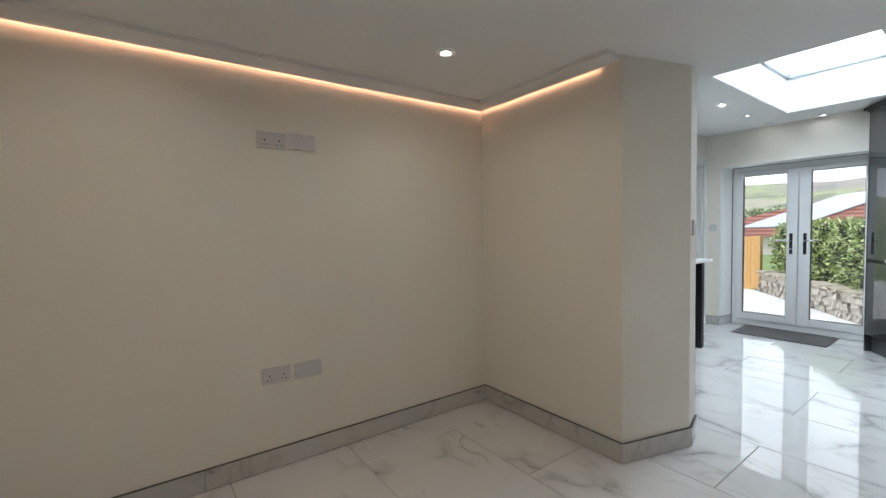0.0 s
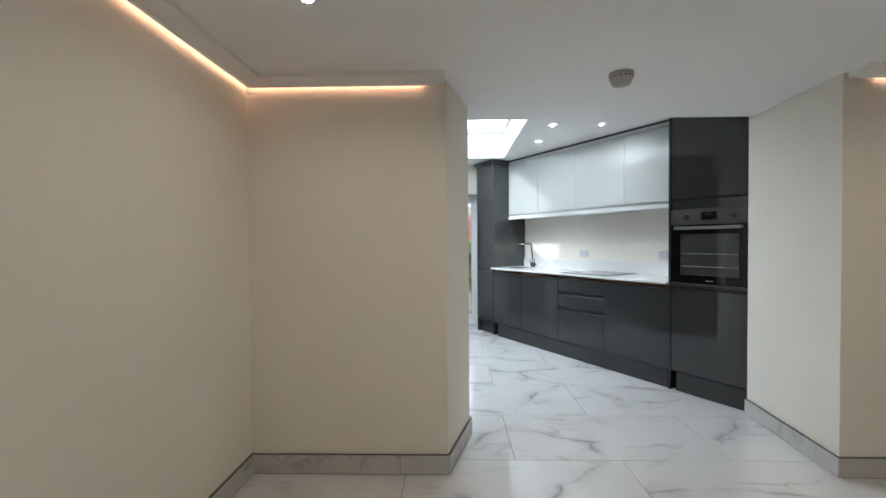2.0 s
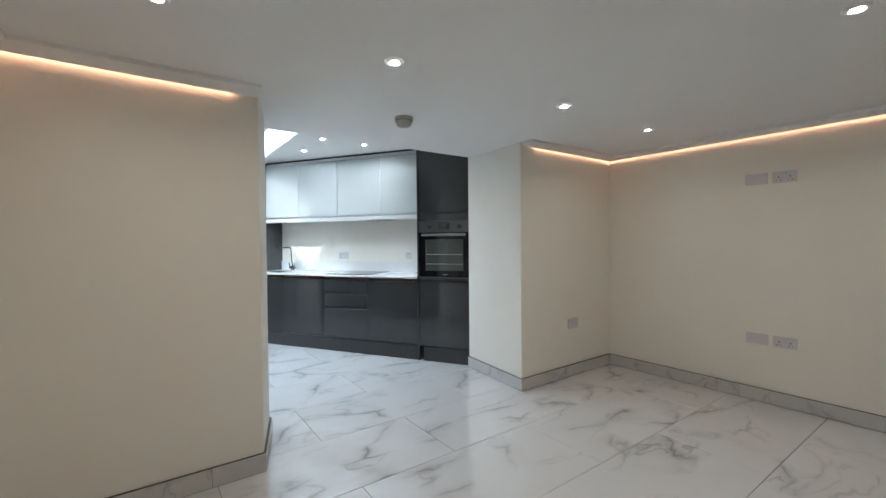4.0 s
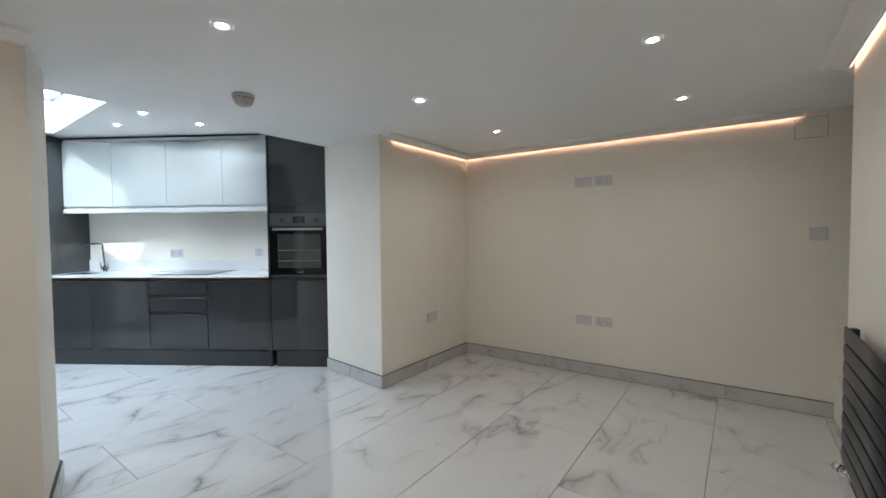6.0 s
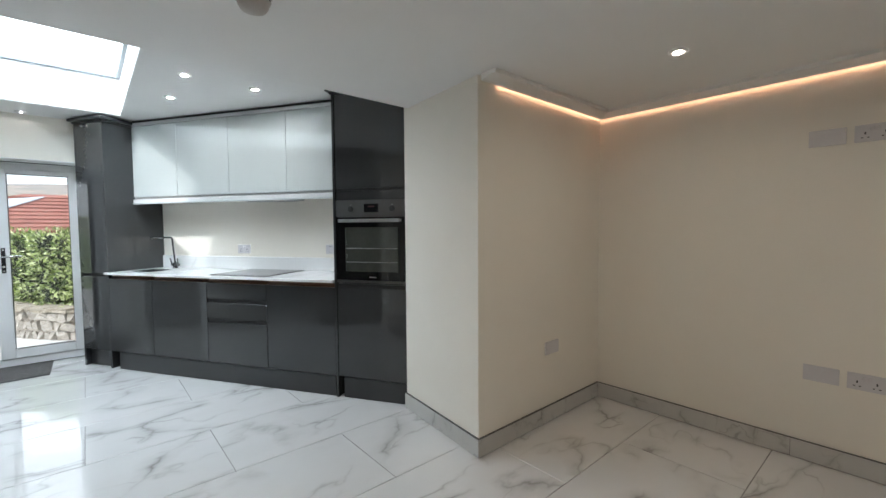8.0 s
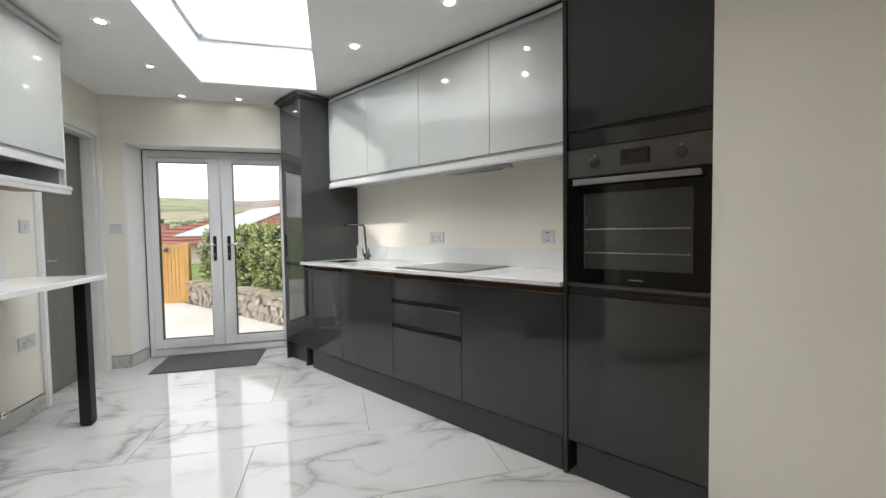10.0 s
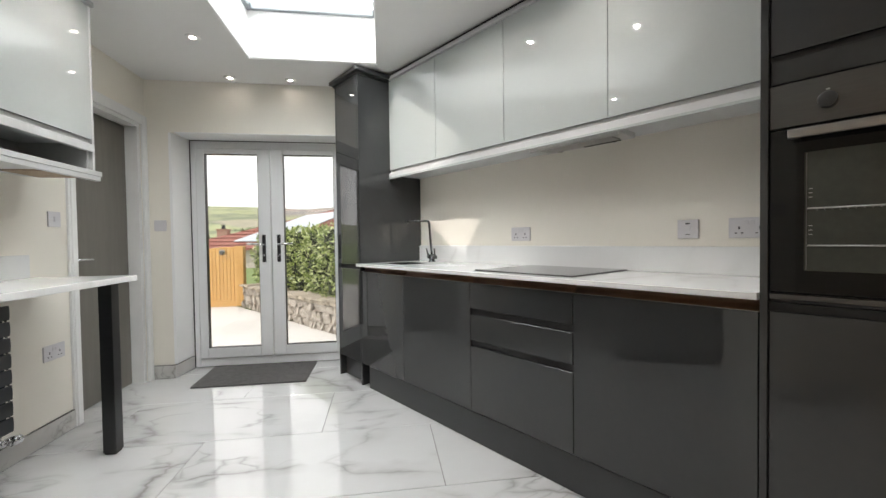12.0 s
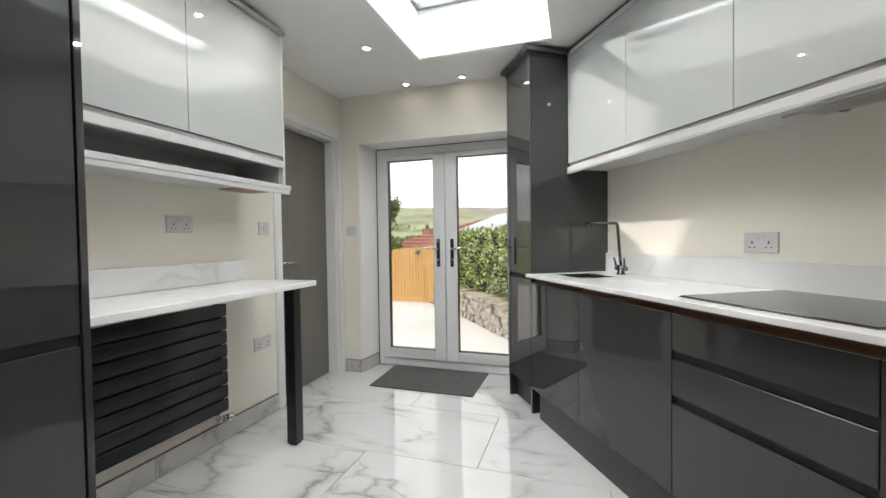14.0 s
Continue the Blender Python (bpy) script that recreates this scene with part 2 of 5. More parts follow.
def mesh_of(name, bm, material):
    bmesh.ops.recalc_face_normals(bm, faces=bm.faces[:])
    me = bpy.data.meshes.new(name)
    bm.to_mesh(me)
    bm.free()
    for m in material if isinstance(material, (list, tuple)) else [material]:
        me.materials.append(m)
    return me


def part(name, bm, material, parent, label=""):
    ob = new(name, mesh_of(name, bm, material))
    ob.parent = parent
    return tagged(ob, label)


def thing(name, m, label, category, group="", kind=""):
    ob = new(name)
    ob.empty_display_size = 0.1
    ob.matrix_world = m
    return tagged(ob, label, category, group, kind)


def solid(name, bm, material, label, category, kind="", m=None):
    ob = new(name, mesh_of(name, bm, material))
    if m is not None:
        ob.matrix_world = m
    return tagged(ob, label, category, kind=kind)


# ---------------------------------------------------------------- plan
LIV = dict(x0=-1.10, x1=1.79, y0=-2.426, y1=2.056)
CEIL_L, CEIL_K, TOP = 2.136, 2.37, 2.72
SOFFIT_X = 2.55
SKEW_L, SKEW_R = 0.020, 0.022


def left_y(x): return LIV["y1"] + SKEW_L * (1.80 - x)
def right_y(x): return LIV["y0"] - SKEW_R * (1.79 - x)


RUN = Matrix.Translation((5.129, 0.426, 0)) @ pose(0, 0, 0, 0, 0, 180 + 32.35)  # x along the units, y into the wall


def run_xy(s, v):
    p = RUN @ Vector((s, v, 0))
    return p.x, p.y


# ---------------------------------------------------------------- structure
def wall(name, pts, z0, z1, label, material=None):
    return solid(name, prism(bmesh.new(), pts, z0, z1), material or PAINT, label, "wall", "structure")


wall("wall_living_left", [(-1.25, left_y(-1.25)), (1.80, 2.056), (1.80, 2.25), (-1.25, 2.25)], 0, TOP, "smooth cream painted plaster wall with sockets")
wall("wall_pier_left", [(1.80, 2.25), (1.80, 0.972), (2.260, 0.836), (2.45, 0.885), (2.45, 2.25)], 0, TOP, "cream painted projecting pier beside the kitchen opening")
wall("wall_living_right", [(-2.0, -2.75), (1.79, -2.75), (1.79, -2.426), (-2.0, right_y(-2.0))], 0, TOP, "smooth cream painted plaster wall with sockets")
_w = [run_xy(3.06, 0.0), run_xy(3.06, 0.6)]
wall("wall_pier_right", [(1.79, -2.6), (3.2, -2.6), _w[1], _w[0], (2.60, -1.197), (1.79, -1.110)], 0, TOP, "cream painted pier beside the tall oven unit")
wall("wall_kitchen_run", [run_xy(3.06, 0.6), run_xy(3.06, 0.85), run_xy(-0.62, 0.85), run_xy(-0.62, 0.6)], 0, TOP, "cream painted wall behind the worktop")
wall("wall_kitchen_left", [(2.45, 2.062), (4.79, 2.062), (4.79, 2.26), (2.45, 2.26)], 0, TOP, "cream painted kitchen wall above the breakfast bar")
wall("wall_over_door", [(4.79, 2.062), (5.53, 2.062), (5.53, 2.26), (4.79, 2.26)], 2.01, TOP, "cream painted wall above the inner door")
wall("wall_kitchen_corner", [(5.53, 2.062), (5.59, 2.062), (5.59, 1.895), (5.93, 1.855), (5.93, 2.26), (5.53, 2.26)], 0, TOP, "cream painted corner and reveal beside the glazed doors")
wall("wall_over_glazed_doors", [(5.59, 0.535), (5.59, 1.895), (5.93, 1.855), (5.93, 0.535)], 1.965, TOP, "cream painted wall above the glazed doors")
wall("wall_beside_glazed_doors", [(5.59, -0.1), (5.93, -0.1), (5.93, 0.535), (5.59, 0.535)], 0, TOP, "cream painted wall behind the tall end unit")
wall("wall_radiator", [(-1.25, -1.51), (-1.10, -1.51), (-1.10, left_y(-1.10)), (-1.25, left_y(-1.25))], 0, TOP, "cream painted wall behind the radiator")
wall("wall_alcove_back", [(-2.15, -2.6), (-2.0, -2.6), (-2.0, -1.36), (-2.15, -1.36)], 0, TOP, "plain painted back of the alcove")
wall("wall_alcove_side", [(-2.0, -1.51), (-1.25, -1.51), (-1.25, -1.36), (-2.0, -1.36)], 0, TOP, "plain painted side of the alcove")

# Unseen walls, added so their top edge bounds the sun through the roof window.
wall("wall_upper_storey", [(2.45, -2.6), (2.60, -2.6), (2.60, 2.265), (2.45, 2.265)], TOP + 0.004, 5.76, "unseen plain rendered upper storey wall that cuts off the sun", RENDER_WALL)
wall("wall_house_rear", [(2.45, 2.265), (2.60, 2.265), (2.60, 4.4), (2.45, 4.4)], -0.13, 5.76, "unseen plain rendered wall beside the extension that cuts off the sun", RENDER_WALL)
bm = box(bmesh.new(), -2.15, SOFFIT_X, -2.72, 2.25, CEIL_L, TOP)
solid("ceiling_living", bm, PAINT_WHITE, "flat white plaster ceiling, lower than the kitchen's", "ceiling", "structure")
sx0, sx1, sy0, sy1 = SKYLIGHT
bm = bmesh.new()
rings = []
for z in (CEIL_K, TOP):
    rings.append([bm.verts.new((x, y, z)) for x, y in ((SOFFIT_X, -2.6), (5.93, -2.6), (5.93, 2.26), (SOFFIT_X, 2.26))])
    rings.append([bm.verts.new((x, y, z)) for x, y in ((sx0, sy0), (sx1, sy0), (sx1, sy1), (sx0, sy1))])
for i in range(4):
    j = (i + 1) % 4
    for a, b in ((rings[0], rings[1]), (rings[2], rings[3]), (rings[0], rings[2]), (rings[1], rings[3])):
        bm.faces.new((a[i], a[j], b[j], b[i]))
solid("ceiling_kitchen", bm, PAINT_WHITE, "flat white plaster ceiling with a deep roof window opening", "ceiling", "structure")
bm = bmesh.new()
for a in ((sx0 - 0.02, sx1 + 0.02, sy0 - 0.03, sy0 + 0.012), (sx0 - 0.02, sx1 + 0.02, sy1 - 0.012, sy1 + 0.03), (sx0 - 0.03, sx0 + 0.012, sy0 + 0.012, sy1 - 0.012), (sx1 - 0.012, sx1 + 0.03, sy0 + 0.012, sy1 - 0.012)):
    box(bm, a[0], a[1], a[2], a[3], CEIL_K + 0.003, CEIL_K + 0.065, 0.004)
solid("trim_roof_window", bm, PAINT_WHITE, "white lip round the foot of the roof window shaft", "trim", "structure")

# roof window: grey frame, one large pane
rw = thing("window_roof", pose(0, 0, 0), "flat roof window with a thin grey frame and one clear pane", "roof window", kind="structure")
bm = bmesh.new()
fz0, fz1 = 2.705, 2.76
for a in ((sx0 - 0.05, sx1 + 0.05, sy0 - 0.05, sy0 + 0.028), (sx0 - 0.05, sx1 + 0.05, sy1 - 0.028, sy1 + 0.05), (sx0 - 0.05, sx0 + 0.028, sy0 + 0.028, sy1 - 0.028), (sx1 - 0.028, sx1 + 0.05, sy0 + 0.028, sy1 - 0.028)):
    box(bm, a[0], a[1], a[2], a[3], fz0, fz1, 0.004)
part("window_frame", bm, mottle(mat("grey_aluminium", rough=0.4, metal=0.3), (0.30, 0.33, 0.35), (0.36, 0.39, 0.41), 4, 90, 0.02), rw, "thin grey aluminium frame")
p = part("pane", B(sx0 + 0.02, sx1 - 0.02, sy0 + 0.02, sy1 - 0.02, 2.735, 2.743), GLASS, rw)
p.visible_shadow = False

# glazed double doors to the patio
DX = 5.84
door = thing("door_patio", pose(DX, 1.192, 0), "closed white double doors with full-height glass and chrome handles", "glazed doors", kind="structure")
bm = bmesh.new()
W2 = 0.652
box(bm, 0, 0.07, -W2, -W2 + 0.045, 0.005, 1.935, 0.004)
box(bm, 0, 0.07, W2 - 0.045, W2, 0.005, 1.935, 0.004)
box(bm, 0, 0.07, -W2 + 0.045, W2 - 0.045, 1.89, 1.935, 0.004)
box(bm, 0.002, 0.06, -W2, W2, 1.9355, 1.968)
box(bm, 0, 0.09, -W2 + 0.045, W2 - 0.045, 0.005, 0.075, 0.004)
part("frame", bm, UPVC, door)
bm = bmesh.new()
for y0, y1, z0, z1 in ((-W2 - 0.005, -W2 + 0.001, 0.006, 1.9602), (W2 - 0.001, W2 + 0.005, 0.006, 1.9602), (-W2 + 0.001, W2 - 0.001, 1.9545, 1.9602)):
    box(bm, -0.003, 0.008, y0, y1, z0, z1)
part("seal", bm, BLACK, door, "thin dark joint round the outer frame")
for sgn, nm in ((1, "leaf"), (-1, "leaf")):
    y_in, y_out = sgn * 0.006, sgn * (W2 - 0.049)
    ya, yb = min(y_in, y_out), max(y_in, y_out)
    bm = bmesh.new()
    st = 0.064
    box(bm, -0.016, 0.055, ya, ya + (st if sgn < 0 else 0.10), 0.08, 1.886, 0.006, 2)
    box(bm, -0.016, 0.055, yb - (0.10 if sgn < 0 else st), yb, 0.08, 1.886, 0.006, 2)
    ia, ib = ya + (st if sgn < 0 else 0.10), yb - (0.10 if sgn < 0 else st)
    box(bm, -0.015, 0.054, ia, ib, 0.08, 0.165, 0.004)
    box(bm, -0.015, 0.054, ia, ib, 1.846, 1.886, 0.004)
    leaf = part("leaf", bm, UPVC, door, "white leaf with rounded frame")
    bm = bmesh.new()
    for a in ((ia, ia + 0.004, 0.165, 1.846), (ib - 0.004, ib, 0.165, 1.846), (ia + 0.004, ib - 0.004, 0.165, 0.169), (ia + 0.004, ib - 0.004, 1.842, 1.846)):
        box(bm, -0.008, 0.045, a[0], a[1], a[2], a[3], 0.002)
    part("gasket", bm, BLACK, leaf, "black glazing gasket")
    g = part("pane", B(0.014, 0.022, ia + 0.004, ib - 0.004, 0.169, 1.842), GLASS, leaf)
    g.visible_shadow = False
    hy = sgn * 0.062
    bm = B(-0.026, -0.016, hy - 0.015, hy + 0.015, 0.905, 1.145, 0.006, 2)
    part("handle_plate", bm, BLACK, leaf, "black handle plate")
    bm = bmesh.new()
    for z in (0.925, 1.125):
        cyl(bm, (-0.030, hy, z), (-0.02, hy, z), 0.008, seg=14)
    cyl(bm, (-0.032, hy, 0.965), (-0.02, hy, 0.965), 0.011, seg=14)
    sweep(bm, [(-0.02, hy, 1.06), (-0.05, hy, 1.06), (-0.062, hy + sgn * 0.01, 1.061), (-0.065, hy + sgn * 0.03, 1.062), (-0.065, hy + sgn * 0.13, 1.066)], 0.009)
    part("lever", bm, CHROME, leaf, "chrome lever handle")

# white lining of the reveal round the glazed doors
bm = prism(bmesh.new(), [(5.588, 1.8955), (5.836, 1.8665), (5.836, 1.8500), (5.588, 1.8760)], 0.112, 1.9605)
solid("trim_reveal_side", bm, PAINT_WHITE, "smooth white reveal beside the glazed doors", "trim", "structure")
solid("trim_reveal_top", B(5.588, 5.836, 0.54, 1.850, 1.9607, 1.9655), PAINT_WHITE, "smooth white reveal above the glazed doors", "trim", "structure")

# inner door, closed, in a white casing
d2 = thing("door_inner", pose(0, 0, 0), "closed grey wood-grain flush door in a white casing", "door", kind="structure")
part("door_leaf", B(4.83, 5.49, 2.155, 2.195, 0.008, 1.975, 0.002), DOOR_WOOD, d2)
bm = bmesh.new()
box(bm, 4.79, 4.826, 2.07, 2.25, 0, 2.01)
box(bm, 5.494, 5.53, 2.07, 2.25, 0, 2.01)
box(bm, 4.826, 5.494, 2.07, 2.25, 1.98, 2.01)
box(bm, 4.826, 4.84, 2.198, 2.22, 0, 1.98)
box(bm, 5.48, 5.494, 2.198, 2.22, 0, 1.98)
part("casing", bm, GLOSS_TRIM, d2)
bm = bmesh.new()
for x0, x1, z0, z1 in ((4.735, 4.80, 0, 2.075), (5.52, 5.585, 0, 2.075), (4.80, 5.52, 2.0, 2.075)):
    box(bm, x0, x1, 2.044, 2.061, z0, z1, 0.005, 2)
    box(bm, x0 + (0.012 if z0 == 0 else 0), x1 - (0.012 if z0 == 0 else 0), 2.038, 2.045, z0, z1 - 0.014, 0.003)
part("architrave", bm, GLOSS_TRIM, d2, "white moulded architrave")
bm = bmesh.new()
cyl(bm, (4.89, 2.155, 0.985), (4.89, 2.148, 0.985), 0.026)
sweep(bm, [(4.89, 2.15, 0.985), (4.89, 2.11, 0.985), (4.90, 2.10, 0.985), (5.01, 2.10, 0.985)], 0.009)
part("door_handle", bm, CHROME, d2, "chrome lever handle")
bm = B(4.826, 5.494, 2.20, 2.26, 0.0, 2.0)
solid("wall_behind_door", bm, PAINT, "plain wall closing the doorway", "wall", "structure")

# raised step in the alcove
solid("alcove_step", B(-2.0, -1.19, -2.575, -1.51, 0, 0.268, 0.006, 2), PAINT, "white painted raised step in the alcove", "step", "structure")


# ---------------------------------------------------------------- coving with hidden warm light
def coving(name, path, lit, ends=True):
    """A flat stepped coving along a wall: path and lit are stretches (start, end) of the wall's line, inward side to the left."""
    a, b = Vector((*path[0], 0)), Vector((*path[1], 0))
    d = (b - a).normalized()
    inward = Vector((-d.y, d.x, 0))
    length = (b - a).length
    root = thing(name, Matrix.Translation(a), "white stepped plaster coving with a warm light strip tucked behind it", "coving", kind="structure")
    prof = [(0.022, 2.1005), (0.024, 2.098), (0.030, 2.098), (0.034, 2.1035), (0.055, 2.109), (0.078, 2.1150), (0.096, 2.1200), (0.106, 2.1205), (0.108, 2.1150), (0.124, 2.1145), (0.127, 2.1180), (0.128, CEIL_L + 0.006), (0.022, CEIL_L + 0.006)]
    bm = bmesh.new()
    s0, s1 = path[2], length - path[3]
    r0 = [bm.verts.new(d * (s0 + (o if path[4] else 0)) + inward * o + Vector((0, 0, z))) for o, z in prof]
    r1 = [bm.verts.new(d * (s1 - (o if path[5] else 0)) + inward * o + Vector((0, 0, z))) for o, z in prof]
    k = len(prof)
    for i in range(k):
        bm.faces.new((r0[i], r0[(i + 1) % k], r1[(i + 1) % k], r1[i]))
    bm.faces.new(r0[::-1])
    bm.faces.new(r1)
    part("moulding", bm, PAINT_WHITE, root)
    bm = bmesh.new()
    l0, l1 = lit
    q = [d * s + inward * o + Vector((0, 0, z)) for s in (l0, l1) for o, z in ((0.0185, 2.1015), (0.0215, 2.1015), (0.0215, 2.112), (0.0185, 2.112))]
    vs = [bm.verts.new(p) for p in q]
    for f in ((0, 1, 2, 3), (7, 6, 5, 4), (0, 4, 5, 1), (1, 5, 6, 2), (2, 6, 7, 3), (3, 7, 4, 0)):
        bm.faces.new([vs[i] for i in f])
    part("light_strip", bm, LED, root, "glowing warm light strip")


# (start, end, trim at start, trim at end, mitred at start, mitred at end)
coving("coving_left", ((1.80, 2.056), (-1.10, left_y(-1.10)), 0, 0, True, True), (0.02, 2.87))
coving("coving_pier_left", ((1.80, 0.972), (1.80, 2.056), 0.005, 0, False, True), (0.123, 1.063))
coving("coving_pier_right", ((1.79, -2.426), (1.79, -1.110), 0, 0.005, True, False), (0.02, 1.16))
coving("coving_right", ((-1.10, right_y(-1.10)), (1.79, -2.426), 0.10, 0, False, True), (0.12, 2.87))
coving("coving_radiator", ((-1.10, left_y(-1.10)), (-1.10, -1.51), 0, 0.0, True, False), (0.02, 3.60))


# ---------------------------------------------------------------- ceiling lights
def downlight_mesh():
    ring = lathe(bmesh.new(), [(0.0176, -0.0010), (0.0215, -0.0065), (0.025, -0.0090), (0.039, -0.0098), (0.043, -0.007), (0.044, 0.002)], 32)
    lens = lathe(bmesh.new(), [(0.0005, -0.0034), (0.012, -0.0031), (0.0174, -0.0022)], 24)
    return ring, lens


first = thing("downlight", pose(1.032, 1.452, CEIL_L), "lit round recessed downlight with a white rim", "downlight", "ceiling downlights")
ring, lens = downlight_mesh()
part("rim", ring, GLOSS_TRIM, first, "white metal rim")
part("lens", lens, LAMP, first, "glowing lens")
# The last two are unseen and added to carry on the grid.
for x, y in ((1.022, 0.536), (0.975, -0.645), (0.97, -1.635), (-0.335, -0.635), (-0.345, -1.612), (-0.30, 0.54), (-0.28, 1.45)):
    copy_thing(first, pose(x, y, CEIL_L))
dim = thing("downlight", pose(5.475, 1.387, CEIL_K), "lit round recessed downlight with a white rim", "downlight", "ceiling downlights")
ring, lens = downlight_mesh()
part("rim", ring, GLOSS_TRIM, dim, "white metal rim")
part("lens", lens, LAMP_DIM, dim, "glowing lens")
for x, y in ((5.48, 0.932), (4.823, 1.38)):
    copy_thing(dim, pose(x, y, CEIL_K))
mid = thing("downlight", pose(3.537, -0.02, CEIL_K), "lit round recessed downlight with a white rim", "downlight", "ceiling downlights")
ring, lens = downlight_mesh()
part("rim", ring, GLOSS_TRIM, mid, "white metal rim")
part("lens", lens, LAMP_MID, mid, "glowing lens")
for x, y in ((4.172, -0.02), (3.537, -0.482), (3.53, 1.381), (4.174, 1.381)):
    copy_thing(mid, pose(x, y, CEIL_K))

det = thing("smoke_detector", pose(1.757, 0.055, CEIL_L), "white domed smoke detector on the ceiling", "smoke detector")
part("base", lathe(bmesh.new(), [(0.002, 0.0), (0.062, 0.0), (0.064, -0.008), (0.060, -0.014), (0.002, -0.014)], 36), DETECTOR_PLASTIC, det)
part("cover", lathe(bmesh.new(), [(0.058, -0.014), (0.058, -0.030), (0.053, -0.034), (0.051, -0.046), (0.043, -0.058), (0.020, -0.066), (0.001, -0.067)], 36), DETECTOR_PLASTIC, det)
bm = bmesh.new()
for i in range(14):
    a = 2 * math.pi * i / 14
    c = Vector((0.0575 * math.cos(a), 0.0562 * math.sin(a), -0.024))
    made = bmesh.ops.create_cube(bm, size=1.0)["verts"]
    bmesh.ops.transform(bm, matrix=Matrix.Translation(c) @ pose(0, 0, 0, 0, 0, math.degrees(a)) @ Matrix.Diagonal((0.004, 0.014, 0.005, 1)), verts=made)
part("vent_slots", bm, HOLE, det, "dark vent slots")


# ---------------------------------------------------------------- sockets and plates (x along the wall, y out of it)
def socket_parts(root, w, h, kind):
    part("plate", B(-w / 2, w / 2, 0.0, 0.009, -h / 2, h / 2, 0.003, 2), PLASTIC, root)
    if kind == "double":
        for cx in (-0.036, 0.036):
            bm = bmesh.new()
            box(bm, cx - 0.003, cx + 0.003, 0.0085, 0.0098, -0.006, 0.006)
            for dx in (-0.011, 0.011):
                box(bm, cx + dx - 0.004, cx + dx + 0.004, 0.0085, 0.0098, -0.024, -0.0195)
            part("pin_holes", bm, HOLE, root, "dark pin holes")
            sx = cx * 0.30
            sw = part("rocker", B(sx - 0.0075, sx + 0.0075, 0.008, 0.0125, 0.010, 0.030, 0.002), PLASTIC, root, "small white rocker")
    if kind == "single":
        bm = bmesh.new()
        box(bm, -0.003, 0.003, 0.0085, 0.0098, -0.004, 0.008)
        for dx in (-0.011, 0.011):
            box(bm, dx - 0.004, dx + 0.004, 0.0085, 0.0098, -0.022, -0.0175)
        part("pin_holes", bm, HOLE, root, "dark pin holes")
        part("rocker", B(0.012, 0.026, 0.008, 0.0125, 0.012, 0.032, 0.002), PLASTIC, root, "small white rocker")
    if kind == "switch":
        part("rocker", B(-0.010, 0.010, 0.008, 0.013, -0.016, 0.016, 0.003), PLASTIC, root, "small white rocker")
    if kind == "cooker":
        part("rocker", B(-0.012, 0.012, 0.008, 0.013, -0.010, 0.016, 0.003), PLASTIC, root, "white rocker")
        part("indicator", B(-0.010, 0.010, 0.0085, 0.0105, 0.022, 0.028, 0.001), HOLE, root, "small dark indicator window")
        part("marking", B(-0.009, 0.009, 0.0085, 0.0097, -0.026, -0.023), HOLE, root, "tiny dark printed marking")


def plate(name, m, w, kind, label, h=0.086):
    r = thing(name, m, label, "socket" if "socket" in name else "wall plate", "sockets and plates")
    socket_parts(r, w, h, kind)
    return r


def on_left(x, z): return pose(x, left_y(x), z, 0, 0, 180 - math.degrees(math.atan(SKEW_L)))
def on_right(x, z): return pose(x, right_y(x), z, 0, 0, math.degrees(math.atan(SKEW_R)))
def on_run(s, z): return RUN @ pose(s, 0.6, z, 0, 0, 180)
def on_bar(x, z): return pose(x, 2.062, z, 0, 0, 180)


D, BL = "white double socket with rockers on the wall", "white blank plate on the wall"
plate("socket", on_left(0.352, 1.744), 0.148, "double", D)
plate("blank_plate", on_left(0.510, 1.750), 0.144, "blank", BL)
plate("socket", on_left(0.333, 0.502), 0.148, "double", D)
plate("blank_plate", on_left(0.500, 0.500), 0.150, "blank", BL)
plate("blank_plate", on_right(0.525, 1.764), 0.147, "blank", BL)
plate("socket", on_right(0.348, 1.764), 0.150, "double", D)
plate("blank_plate", on_right(0.514, 0.496), 0.146, "blank", BL)
plate("socket", on_right(0.338, 0.496), 0.148, "double", D)
plate("blank_plate", pose(1.79, -1.812, 0.497, 0, 0, 90), 0.150, "blank", "white blank plate on the pier wall")
plate("blank_plate", on_right(-1.09, 1.278), 0.095, "blank", "white square blank plate near the alcove")
plate("thermostat", pose(2.350, 0.8592, 1.245, 0, 0, 194.5), 0.09, "switch", "white square control plate on the pier")
plate("socket", on_run(1.062, 1.110), 0.148, "double", "white double socket above the upstand")
plate("cooker_switch", on_run(2.029, 1.115), 0.088, "cooker", "white cooker switch with a small indicator")
plate("socket", on_run(2.262, 1.115), 0.148, "double", "white double socket beside the oven unit")
plate("socket", on_bar(4.040, 1.238), 0.148, "double", "white double socket above the breakfast bar")
plate("switch_plate", on_bar(4.640, 1.227), 0.088, "switch", "white square switch beside the inner door")
plate("socket", on_bar(4.606, 0.485), 0.150, "double", "white double socket under the breakfast bar")
plate("blank_plate", pose(5.59, 1.969, 1.222, 0, 0, 90), 0.088, "blank", "white square plate beside the glazed doors")

# access panel near the alcove
ap = thing("access_panel", on_right(-1.04, 2.02), "small flush white access panel with a dark joint", "access panel", kind="structure")
part("panel", B(-0.087, 0.087, 0.0, 0.004, -0.068, 0.068, 0.001), PAINT, ap)
bm = bmesh.new()
